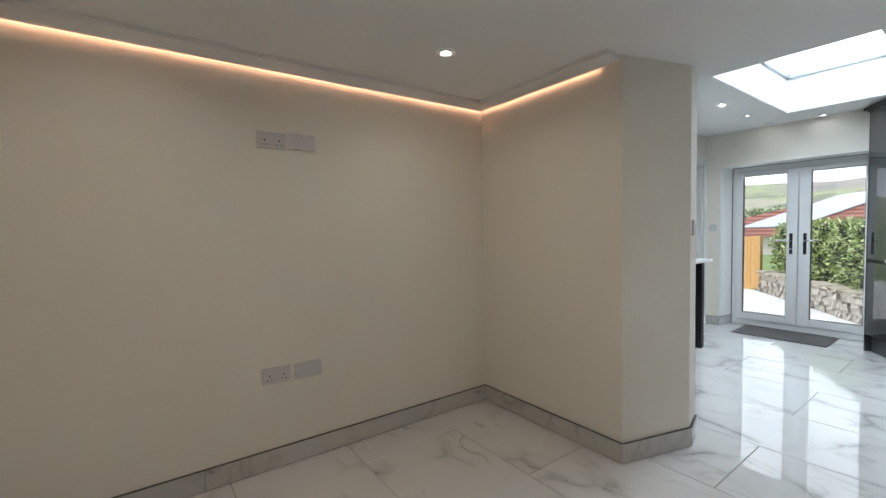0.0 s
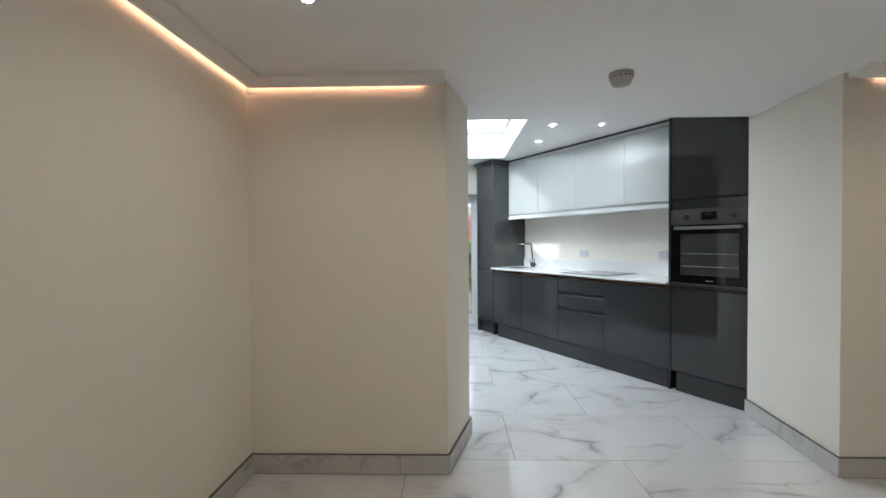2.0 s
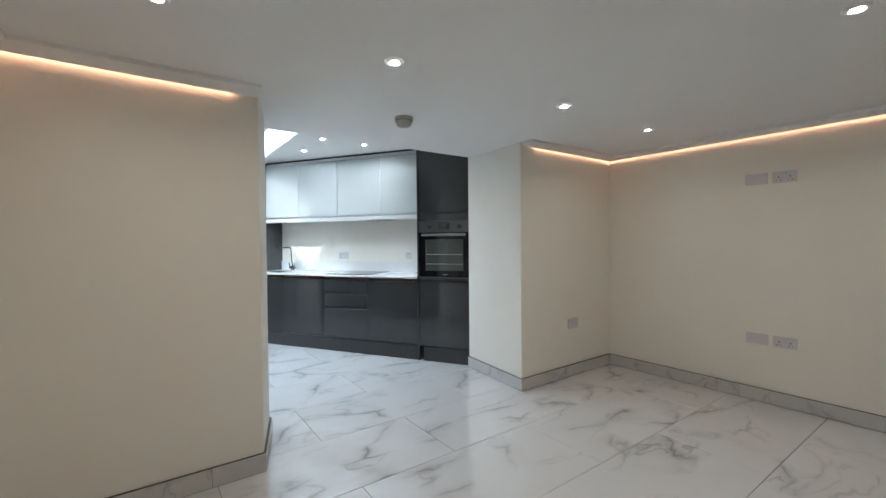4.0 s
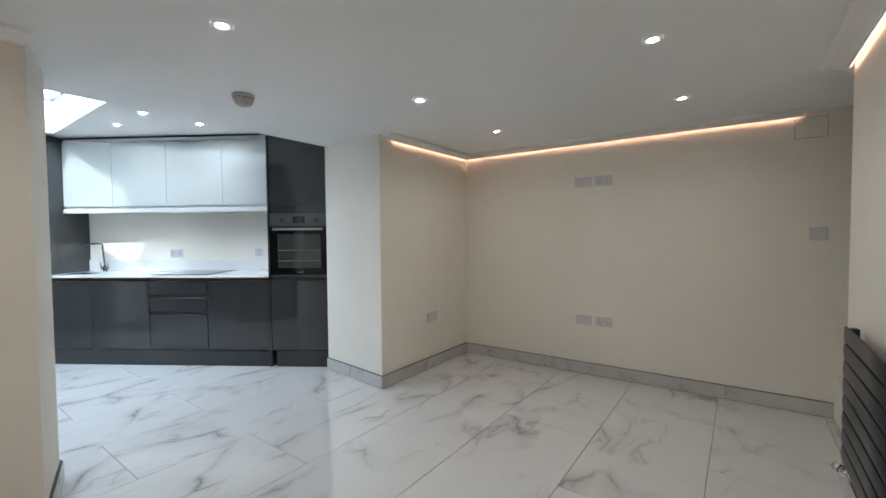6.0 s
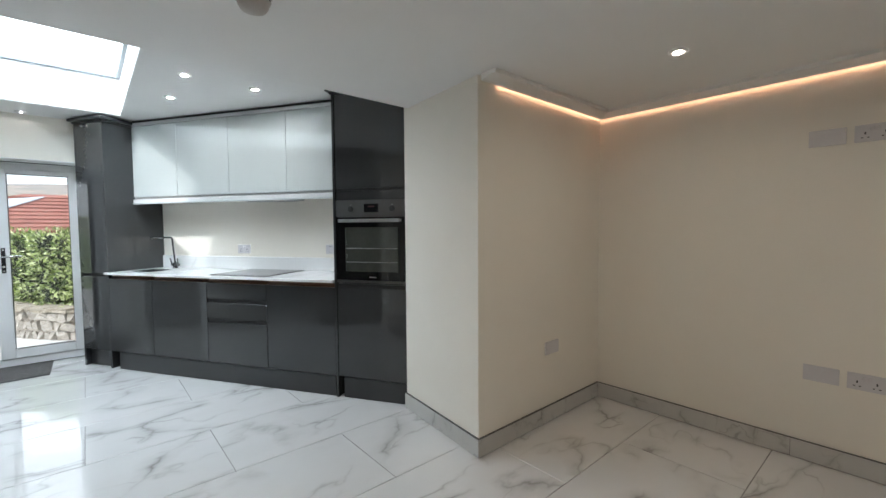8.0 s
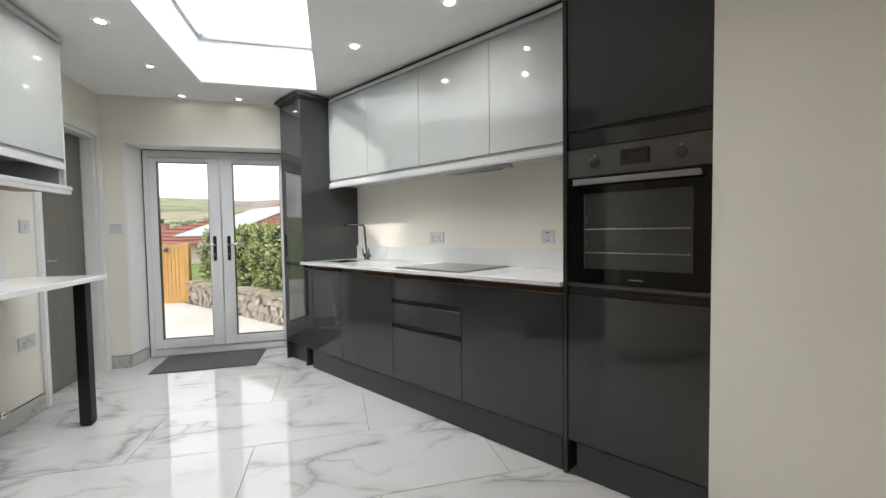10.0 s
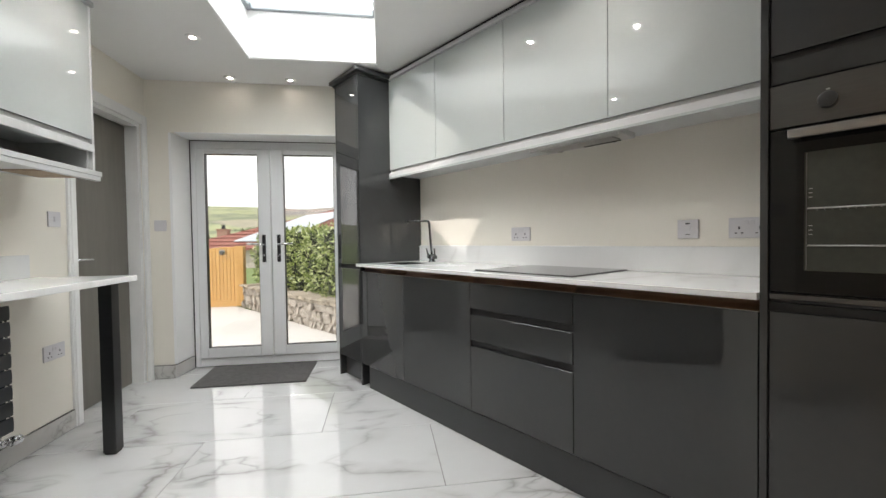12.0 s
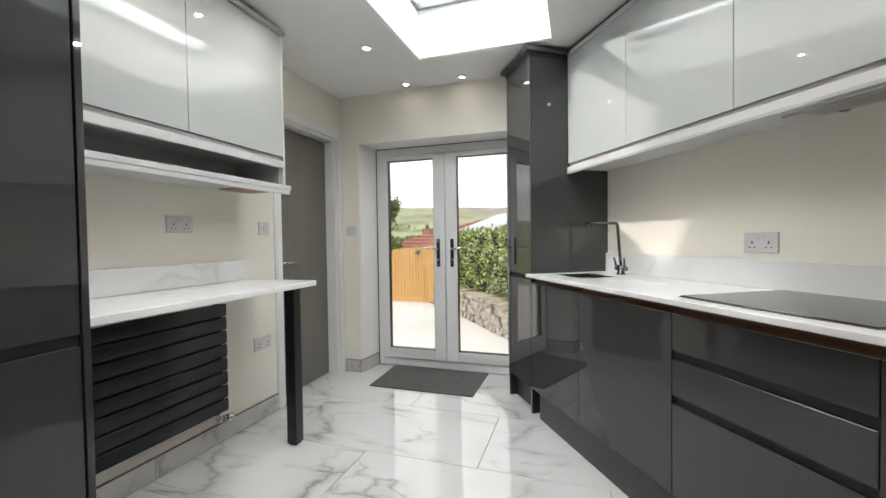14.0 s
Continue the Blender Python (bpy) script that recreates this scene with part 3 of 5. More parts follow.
for a in ((-0.09, -0.087, -0.071, 0.071), (0.087, 0.09, -0.071, 0.071), (-0.087, 0.087, -0.071, -0.068), (-0.087, 0.087, 0.068, 0.071)):
    box(bm, a[0], a[1], 0.0, 0.0015, a[2], a[3])
part("joint", bm, GROUT, ap, "thin dark joint")


# ---------------------------------------------------------------- radiators
def slat(length, z0, z1):
    """A flat oval tube with a gently domed front."""
    bm = bmesh.new()
    prof = [(-0.0, z0 + 0.004), (0.004, z0)] + [(0.012 + 0.0022 * math.sin(math.pi * k / 8), z0 + 0.001 + (z1 - z0 - 0.002) * k / 8) for k in range(9)] + [(0.004, z1), (0.0, z1 - 0.004)]
    a = [bm.verts.new((0, y, z)) for y, z in prof]
    b = [bm.verts.new((length, y, z)) for y, z in prof]
    for i in range(len(prof)):
        j = (i + 1) % len(prof)
        f = bm.faces.new((a[i], a[j], b[j], b[i]))
        f.smooth = 2 <= i < 10
    bm.faces.new(a[::-1])
    bm.faces.new(b)
    return bm


def radiator(m, length, slats, pitch, label, valve):
    r = thing("radiator", m, label, "radiator", "flat panel radiators")
    for i in range(slats):
        z = i * pitch
        part("slat", slat(length, z + 0.0038, z + pitch - 0.0038), ANTHRA, r)
    for x in (0.035, length - 0.035):
        part("header", B(x - 0.018, x + 0.018, -0.030, -0.0005, 0.004, slats * pitch - 0.004, 0.004), ANTHRA, r, "dark upright header tube")
    for x in (0.12, length - 0.12):
        for z in (0.1, slats * pitch - 0.1):
            part("bracket", B(x - 0.015, x + 0.015, -0.05, -0.0008, z - 0.02, z + 0.02, 0.002), ANTHRA, r)
    for i in range(slats - 1):
        z = (i + 1) * pitch
        part("back_slat", B(0.06, length - 0.06, -0.022, -0.004, z - 0.028, z + 0.028, 0.003), ANTHRA, r, "dark tube behind the gap")
        # Small chrome tick in each gap at the valve end.
        part("end_tick", B(valve - 0.002, valve + 0.002, -0.006, 0.004, z - 0.0035, z + 0.0035), CHROME, r, "small bright chrome tick at the slat end")
    bm = bmesh.new()
    vx = length - 0.055 if valve > 0.1 else 0.055
    cyl(bm, (vx, -0.010, 0.003), (vx, -0.010, -0.035), 0.012)
    out = Vector((0.9 if valve > 0.1 else -0.9, 0.43, 0.0))
    base = Vector((vx, -0.010, -0.040))
    for d0, d1, ra, rb in ((0.0, 0.030, 0.017, 0.017), (0.030, 0.040, 0.021, 0.021), (0.040, 0.044, 0.017, 0.017), (0.044, 0.082, 0.024, 0.022), (0.082, 0.088, 0.022, 0.015)):
        cyl(bm, base + out * d0, base + out * d1, ra, rb)
    cyl(bm, (vx - 0.03, -0.012, -0.040), (vx, -0.010, -0.040), 0.015)
    cyl(bm, (vx - 0.028, -0.012, -0.040), (vx - 0.028, -0.050, -0.040), 0.012)
    part("valve", bm, CHROME, r, "chrome radiator valve")
    return r


radiator(pose(4.262, 2.062 - 0.052, 0.187, 0, 0, 180) @ pose(0, 0, 0), 0.90, 8, 0.0766, "anthracite horizontal slatted radiator under the breakfast bar", 0.004)
radiator(pose(-1.10 + 0.052, -0.16, 0.262, 0, 0, -90), 1.0, 8, 0.0766, "anthracite horizontal slatted radiator on the wall", 0.996)


# ---------------------------------------------------------------- kitchen run (x along the units, y into the wall)
FRONT, TH = 0.030, 0.020


def front(root, x0, x1, z0, z1, material, y=FRONT, name="door"):
    return part(name, B(x0 + 0.0015, x1 - 0.0015, y, y + TH, z0, z1, 0.0015), material, root)


def base_unit(s0, s1, label, drawers=False):
    r = thing("base_cabinet", RUN @ pose(s0, 0, 0), label, "cabinet", "kitchen base cabinets")
    w = s1 - s0
    part("body", B(0.001, w - 0.001, FRONT + TH + 0.023, 0.575, 0.16, 0.8900), GREY_EDGE, r)
    if drawers:
        for z0, z1 in ((0.168, 0.516), (0.548, 0.684), (0.716, 0.852)):
            front(r, 0, w, z0, z1, GREY, name="drawer_front")
        for z0 in (0.516, 0.684):
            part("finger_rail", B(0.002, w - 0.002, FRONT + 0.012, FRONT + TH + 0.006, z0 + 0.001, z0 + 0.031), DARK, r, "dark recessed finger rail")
    else:
        front(r, 0, w, 0.168, 0.852, GREY)
    arc = [(FRONT + 0.010 + 0.026 * math.sin(math.pi * k / 10), 0.8530 + 0.0375 * k / 10) for k in range(11)]
    bm = bmesh.new()
    ends = [[bm.verts.new((x, y, z)) for y, z in arc + [(FRONT + 0.042, 0.8905), (FRONT + 0.042, 0.8530)]] for x in (0.0, w)]
    k = len(ends[0])
    for i in range(k):
        bm.faces.new((ends[0][i], ends[0][(i + 1) % k], ends[1][(i + 1) % k], ends[1][i])).smooth = i < 10
    bm.faces.new(ends[0][::-1])
    bm.faces.new(ends[1])
    part("top_rail", bm, BROWN, r, "bronze scooped top rail")
    # Added steel strip imitates light caught on the door's top edge.
    part("edge_glint", B(0.002, w - 0.002, FRONT + 0.001, FRONT + 0.004, 0.8522, 0.8536), STEEL, r, "thin steel strip standing in for the door top's glint")


base_unit(0.020, 0.553, "dark grey gloss handleless base cabinet under the sink")
base_unit(0.553, 1.170, "dark grey gloss handleless base cabinet with one door")
base_unit(1.170, 1.782, "dark grey gloss drawer cabinet with three drawers", True)
base_unit(1.782, 2.413, "dark grey gloss handleless base cabinet with one door")

pl = thing("plinth", RUN, "dark grey plinth under the base cabinets", "plinth")
part("board", B(0.10, 2.40, FRONT + 0.012, FRONT + 0.028, 0.002, 0.158), GREY_EDGE, pl)
part("board", B(2.475, 3.03, FRONT + 0.012, FRONT + 0.028, 0.002, 0.158), GREY_EDGE, pl)

# worktop with a cut-out for the sink
wt = thing("worktop", RUN, "white quartz worktop with faint grey veins", "worktop")
S0, S1, V0, V1 = 0.135, 0.400, 0.150, 0.370
bm = bmesh.new()
loops = []
for z in (0.891, 0.912):
    loops.append([bm.verts.new((x, y, z)) for x, y in ((0.0, 0.002), (2.414, 0.002), (2.414, 0.598), (0.0, 0.598))])
    loops.append([bm.verts.new((x, y, z)) for x, y in ((S0, V0), (S1, V0), (S1, V1), (S0, V1))])
for i in range(4):
    j = (i + 1) % 4
    for a, b in ((loops[0], loops[1]), (loops[2], loops[3]), (loops[0], loops[2]), (loops[1], loops[3])):
        bm.faces.new((a[i], a[j], b[j], b[i]))
part("slab", bm, QUARTZ, wt)
part("edge_strip", B(0.0, 2.414, -0.0005, 0.0025, 0.8915, 0.9115, 0.0012), QUARTZ, wt)
# Nothing is cut here: raised grey strips paint the drainer grooves' shade.
for i in range(4):
    part("groove_shade", B(0.56, 0.80, 0.20 + i * 0.05, 0.206 + i * 0.05, 0.9115, 0.9126), PALE_MATT, wt, "greyer strip painted as a drainer groove's shade")
solid("upstand", B(0.0, 2.414, 0.580, 0.599, 0.9122, 1.036, 0.002), QUARTZ, "white quartz upstand along the wall", "upstand", m=RUN)

sk = thing("sink", RUN, "black inset sink bowl in the worktop", "sink")
bm = bmesh.new()
for a in ((S0 + 0.0005, S0 + 0.008, V0 + 0.0005, V1 - 0.0005), (S1 - 0.008, S1 - 0.0005, V0 + 0.0005, V1 - 0.0005), (S0 + 0.008, S1 - 0.008, V0 + 0.0005, V0 + 0.008), (S0 + 0.008, S1 - 0.008, V1 - 0.008, V1 - 0.0005)):
    box(bm, a[0], a[1], a[2], a[3], 0.700, 0.9128)
box(bm, S0 + 0.0005, S1 - 0.0005, V0 + 0.0005, V1 - 0.0005, 0.690, 0.702)
part("bowl", bm, DARK, sk)
part("waste", C((0.267, 0.26, 0.702), (0.267, 0.26, 0.706), 0.042), CHROME, sk, "chrome waste")

tap = thing("kitchen_tap", RUN @ pose(0.289, 0.492, 0.912), "tall chrome kitchen mixer tap with a long level spout", "tap")
part("base", lathe(bmesh.new(), [(0.001, 0.0), (0.027, 0.0), (0.027, 0.006), (0.021, 0.010), (0.021, 0.055), (0.018, 0.060), (0.001, 0.061)], 24), CHROME_DARK, tap)
part("spout", sweep(bmesh.new(), [(0, 0, 0.05), (-0.004, -0.008, 0.15), (-0.009, -0.016, 0.298), (-0.012, -0.020, 0.309), (-0.022, -0.030, 0.314), (-0.075, -0.088, 0.314), (-0.132, -0.150, 0.314)], 0.0085), CHROME_DARK, tap)
part("nozzle", C((-0.126, -0.143, 0.314), (-0.126, -0.143, 0.296), 0.0105), CHROME_DARK, tap)
for sx in (-1, 1):
    bm = cyl(bmesh.new(), (sx * 0.018, 0, 0.038), (sx * 0.045, 0, 0.038), 0.015)
    cyl(bm, (sx * 0.038, -0.004, 0.045), (sx * 0.048, -0.016, 0.105), 0.0075, 0.006, 12)
    part("lever", bm, STEEL_DARK, tap, "dark steel lever")

hob = thing("hob", RUN @ pose(1.165, 0.075, 0.912), "black glass ceramic hob set on the worktop", "hob")
part("glass", B(0, 0.59, 0, 0.50, 0.0005, 0.0065, 0.002), CERAMIC, hob)
part("trim", B(-0.003, 0.593, -0.003, 0.503, 0.0002, 0.0025), STEEL_DARK, hob, "thin steel trim")


def wall_unit(root_m, w, label, group):
    r = thing("wall_cabinet", root_m, label, "cabinet", group)
    part("body", B(0.001, w - 0.001, TH + 0.002, 0.298, 1.603, 2.312), PALE_MATT, r)
    part("door", B(0.0015, w - 0.0015, 0.0, TH, 1.624, 2.312, 0.0015), PALE, r)
    # Grey rail darker than the body: groove shade put into the colour.
    part("finger_rail", B(0.0, w, 0.012, TH + 0.001, 1.604, 1.6235), SHELF_IN, r, "grey rail with the groove's shade in its colour")
    return r


for s0, s1 in ((0.020, 0.580), (0.580, 1.184), (1.184, 1.799), (1.799, 2.413)):
    wall_unit(RUN @ pose(s0, 0.300, 0), s1 - s0, "pale grey gloss handleless wall cabinet", "kitchen wall cabinets")
pm = thing("light_pelmet", RUN, "pale grey pelmet under the wall cabinets", "pelmet")
bm = B(0.020, 2.413, 0.292, 0.312, 1.556, 1.602, 0.003)
box(bm, 0.020, 2.413, 0.312, 0.598, 1.585, 1.6025)
part("rail", bm, PALE_MATT, pm)
part("lower_lip", B(0.020, 2.413, 0.288, 0.2925, 1.556, 1.568, 0.001), PALE, pm)
cn = thing("cornice", RUN, "pale grey cornice strip above the wall cabinets", "cornice")
part("rail", B(0.020, 2.413, 0.292, 0.325, 2.316, 2.343, 0.003), PALE_MATT, cn)
# Dark strip closes the gap below the ceiling; its colour is the shade.
part("gap_shade", B(0.020, 2.413, 0.312, 0.590, 2.344, 2.368), DARK, cn, "dark strip with the ceiling gap's shade in its colour")

SILVER = mottle(mat("silver_paint", rough=0.35, metal=0.5), (0.50, 0.50, 0.49), (0.58, 0.58, 0.57), 3, 200, 0.03)
hd = thing("extractor_hood", RUN @ pose(1.325, 0.345, 1.545), "slim steel extractor hood built into the wall cabinets", "extractor hood")
part("canopy", B(0, 0.50, 0.0, 0.17, 0.014, 0.040, 0.003), SILVER, hd)
part("filter", B(0.05, 0.45, 0.025, 0.125, 0.009, 0.0145, 0.001), STEEL, hd)
part("visor", B(0.0, 0.50, 0.004, 0.011, 0.004, 0.016, 0.001), SILVER, hd)
part("vent_slot", B(0.25, 0.44, 0.132, 0.150, 0.0095, 0.0145), HOLE, hd, "black vent slot")
for x in (0.10, 0.40):
    part("spot", C((x, 0.147, 0.0145), (x, 0.147, 0.0105), 0.016), PALE, hd)


def crown(root, x0, x1, y0, y1, left=True, right=True):
    bm = box(bmesh.new(), x0 - (0.012 if left else 0), x1 + (0.012 if right else 0), y0 - 0.012, y1, 2.305, 2.322, 0.004, 2)
    box(bm, x0 - (0.034 if left else 0), x1 + (0.034 if right else 0), y0 - 0.034, y1, 2.3225, 2.352, 0.007, 2)
    return part("cornice", bm, GREY_EDGE, root, "dark grey stepped cornice")


te = thing("tall_end_cabinet", RUN, "narrow dark grey gloss tall cabinet beside the glazed doors", "cabinet", "tall cabinets")
part("body", B(-0.330, -0.002, FRONT + 0.022, 0.598, 0.16, 2.304), GREY_EDGE, te)
part("side_panel", B(-0.001, 0.0185, FRONT, 0.598, 0.002, 2.304, 0.001), GREY, te)
part("side_panel", B(-0.349, -0.331, FRONT, 0.598, 0.002, 2.304, 0.001), GREY, te)
for z0, z1 in ((0.168, 0.868), (0.902, 2.300)):
    part("door", B(-0.329, -0.003, FRONT, FRONT + 0.020, z0, z1, 0.0015), GREY, te)
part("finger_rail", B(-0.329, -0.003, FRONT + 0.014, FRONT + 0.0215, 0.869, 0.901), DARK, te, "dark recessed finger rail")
part("kickboard", B(-0.329, -0.06, 0.08, 0.096, 0.002, 0.158), GREY_EDGE, te)
crown(te, -0.349, 0.0185, FRONT, 0.598)

# oven tower
tw = thing("oven_tower", RUN @ pose(2.415, 0, 0), "dark grey gloss tall cabinet housing the oven", "cabinet", "tall cabinets")
part("side_panel", B(0.0, 0.019, FRONT - 0.004, 0.598, 0.002, 2.304, 0.001), GREY, tw)
part("side_panel", B(0.612, 0.630, 0.03, 0.598, 0.002, 2.304, 0.001), GREY, tw)
bm = box(bmesh.new(), 0.020, 0.611, FRONT + TH + 0.002, 0.598, 0.16, 0.885)
box(bm, 0.020, 0.611, FRONT + TH + 0.002, 0.598, 1.516, 2.304)
box(bm, 0.020, 0.611, 0.56, 0.598, 0.885, 1.516)
part("body", bm, GREY_EDGE, tw)
front(tw, 0.021, 0.611, 0.168, 0.858, GREY)
front(tw, 0.021, 0.611, 1.604, 2.300, GREY)
front(tw, 0.021, 0.611, 1.519, 1.586, GREY, y=FRONT + 0.006, name="filler_panel")
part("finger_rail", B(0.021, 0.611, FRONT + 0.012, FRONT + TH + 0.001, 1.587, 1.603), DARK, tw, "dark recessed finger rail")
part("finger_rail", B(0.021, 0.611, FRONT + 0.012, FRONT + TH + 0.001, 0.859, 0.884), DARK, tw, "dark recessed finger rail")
crown(tw, 0.0, 0.630, FRONT - 0.004, 0.598, True, False)

ov = thing("oven", RUN @ pose(2.437, 0.0, 0.888), "built-in single oven with a black glass door and steel controls", "oven")
part("casing", B(0.0, 0.586, FRONT + 0.022, 0.5, 0.0, 0.626), OVEN_CAVITY, ov)
part("control_panel", B(-0.002, 0.588, FRONT + 0.002, FRONT + 0.021, 0.502, 0.627, 0.002), STEEL_DARK, ov, "dark steel control panel")
part("display", B(0.235, 0.352, FRONT, FRONT + 0.004, 0.535, 0.598, 0.001), CERAMIC, ov, "black display window")
part("display_digits", B(0.27, 0.318, FRONT - 0.0008, FRONT + 0.001, 0.573, 0.582), RED, ov, "dim red display bar")
for kx in (0.125, 0.462):
    k = part("knob", lathe(bmesh.new(), [(0.022, 0.0), (0.0225, 0.003), (0.0215, 0.011), (0.019, 0.013), (0.001, 0.0132)], 28), GREY_EDGE, ov, "round control knob")
    k.matrix_basis = pose(kx, FRONT + 0.002, 0.560, 90)
    m = part("knob_marks", B(kx - 0.004, kx + 0.004, FRONT + 0.001, FRONT + 0.003, 0.587, 0.591), PALE_MATT, ov, "small printed marks")
dr = part("oven_door", B(0.0, 0.586, FRONT - 0.004, FRONT + 0.016, 0.028, 0.497, 0.003), OVEN_GLASS, ov, "black glass oven door")
# Opaque panel; its grey paints the room's reflection in the glass.
part("inner_window", B(0.078, 0.508, FRONT - 0.0052, FRONT - 0.0035, 0.094, 0.425, 0.002), mottle(mat("window_reflection_grey", rough=0.05), (0.042, 0.045, 0.039), (0.064, 0.067, 0.058), 3, 60, 0.0), dr, "opaque grey window with the room's reflection in its colour")
part("handle", B(0.048, 0.538, FRONT - 0.052, FRONT - 0.040, 0.461, 0.486, 0.004, 2), STEEL, dr, "flat steel bar handle")
bm = bmesh.new()
for x in (0.060, 0.526):
    box(bm, x - 0.010, x + 0.010, FRONT - 0.040, FRONT - 0.004, 0.466, 0.482, 0.002)
part("handle_post", bm, STEEL, dr)
for z in (0.165, 0.268):
    part("oven_shelf", cyl(bmesh.new(), (0.086, FRONT - 0.0065, z), (0.500, FRONT - 0.0065, z), 0.0022, seg=8), STEEL, dr, "bright wire shelf line behind the glass")
bm = bmesh.new()
for i in range(26):
    box(bm, 0.105 + i * 0.0152, 0.107 + i * 0.0152, FRONT - 0.0062, FRONT - 0.0052, 0.2625, 0.2665)
tagged(part("shelf_rungs", bm, STEEL, dr, "row of short wire ends on the shelf"), kind="stuff")
part("window_edge", B(0.082, 0.0845, FRONT - 0.0062, FRONT - 0.005, 0.097, 0.422), STEEL_DARK, dr, "thin steel edge inside the window")
for z in (0.195, 0.207, 0.219, 0.298, 0.310, 0.322):
    part("shelf_support", B(0.088, 0.096, FRONT - 0.0062, FRONT - 0.005, z, z + 0.002), STEEL, dr, "small wire shelf support")
part("maker_mark", B(0.275, 0.33, FRONT - 0.0055, FRONT - 0.0035, 0.050, 0.056), STEEL, dr, "small plain pale maker's mark")
part("bottom_trim", B(0.0, 0.586, FRONT - 0.001, FRONT + 0.018, 0.008, 0.025, 0.002), STEEL_DARK, ov, "steel trim below the door")
part("air_slot", B(0.05, 0.536, FRONT - 0.0005, FRONT + 0.018, 0.001, 0.0075), HOLE, ov, "black air slot under the door")

# ---------------------------------------------------------------- breakfast bar side
tl = thing("tall_cabinet", pose(0, 0, 0), "dark grey gloss tall cabinet beside the breakfast bar", "cabinet", "tall cabinets")
part("body", B(2.492, 3.255, 1.522, 2.058, 0.16, 2.304), GREY_EDGE, tl)
part("side_panel", B(3.257, 3.276, 1.492, 2.058, 0.002, 2.304, 0.001), GREY, tl)
for x0, x1 in ((2.494, 2.654), (2.657, 3.254)):
    for z0, z1 in ((0.168, 0.842), (0.876, 2.300)):
        part("door", B(x0, x1, 1.500, 1.520, z0, z1, 0.0015), GREY, tl)
part("finger_rail", B(2.494, 3.255, 1.512, 1.521, 0.843, 0.875), DARK, tl, "dark recessed finger rail")
part("kickboard", B(2.494, 3.255, 1.54, 1.556, 0.002, 0.158), GREY_EDGE, tl)
bm = box(bmesh.new(), 2.48, 3.288, 1.488, 2.058, 2.305, 2.322, 0.004, 2)
box(bm, 2.48, 3.31, 1.466, 2.058, 2.3225, 2.352, 0.007, 2)
part("cornice", bm, GREY_EDGE, tl, "dark grey stepped cornice")

for x0, x1 in ((3.279, 3.813), (3.813, 4.416)):
    r = thing("wall_cabinet", pose(x0, 0, 0), "pale grey gloss handleless wall cabinet above the breakfast bar", "cabinet", "breakfast bar wall cabinets")
    w = x1 - x0
    part("body", B(0.001, w - 0.001, 1.732, 2.060, 1.603, 2.312), PALE_MATT, r)
    part("door", B(0.0015, w - 0.0015, 1.710, 1.730, 1.626, 2.312, 0.0015), PALE, r)
    # Same grey rail, with the groove's shade as its colour.
    part("finger_rail", B(0.0, w, 1.722, 1.7315, 1.604, 1.625), SHELF_IN, r, "grey rail with the groove's shade in its colour")
solid("end_panel", B(4.4175, 4.4345, 1.712, 2.060, 1.4665, 2.316, 0.001), PALE_MATT, "pale grey end panel of the wall cabinets", "panel")
solid("light_pelmet", B(3.279, 4.4165, 1.705, 1.727, 1.562, 1.602, 0.003), PALE_MATT, "pale grey pelmet rail above the open shelf", "pelmet")
solid("cornice", B(3.279, 4.446, 1.700, 2.058, 2.317, 2.345, 0.003), PALE_MATT, "pale grey cornice above the wall cabinets", "cornice")
sh = thing("open_shelf", pose(0, 0, 0), "pale grey open shelf under the wall cabinets", "shelf")
part("board", B(3.279, 4.468, 1.700, 2.060, 1.440, 1.466, 0.002), PALE_MATT, sh)
part("lower_lip", B(3.279, 4.460, 1.7025, 1.728, 1.416, 1.4396, 0.002), PALE_MATT, sh)
part("back_panel", B(3.279, 4.4165, 2.040, 2.0605, 1.4665, 1.602), SHELF_IN, sh, "mid grey back panel")
part("side_lining", B(4.402, 4.4168, 1.732, 2.0395, 1.4665, 1.602), SHELF_IN, sh, "mid grey side lining")
part("raw_edge", B(4.22, 4.44, 1.76, 1.98, 1.4320, 1.4398, 0.001), CHIP, sh, "raw board batten underneath")

bar = thing("breakfast_bar", pose(0, 0, 0), "white quartz breakfast bar on a black square leg", "worktop")
part("slab", B(3.278, 4.497, 1.561, 2.043, 0.882, 0.912, 0.003, 2), QUARTZ, bar)
leg = part("leg", B(4.335, 4.397, 1.598, 1.660, 0.012, 0.8775, 0.003, 2), BLACK, bar, "black square steel leg")
part("foot", B(4.340, 4.392, 1.603, 1.655, 0.001, 0.0115, 0.002), HOLE, leg, "black foot")
part("top_plate", B(4.31, 4.42, 1.575, 1.685, 0.8778, 0.8818), BLACK, leg)
solid("upstand", B(3.278, 4.452, 2.044, 2.061, 0.9125, 1.032, 0.002), QUARTZ, "white quartz upstand above the breakfast bar", "upstand")

dm = thing("door_mat", pose(5.565, 1.255, 0.0), "plain grey rectangular door mat on the tiles", "door mat")
bm = bmesh.new()
prism(bm, [(-0.268, 0.405), (-0.270, -0.425), (0.262, -0.43), (0.270, 0.425)], 0.001, 0.010)
part("mat_sheet", bm, MAT_FIBRE, dm)


# ---------------------------------------------------------------- outdoors
GROUND_Z = -0.13
PAVE = mottle(mat("pale_concrete_paving", rough=0.85), (0.50, 0.485, 0.46), (0.62, 0.605, 0.58), 1.2, 60, 0.3, dist=0.004)
GRASS = mottle(mat("rough_grass", rough=0.95), (0.10, 0.15, 0.045), (0.19, 0.24, 0.08), 0.05, 3, 0.3, dist=0.05)
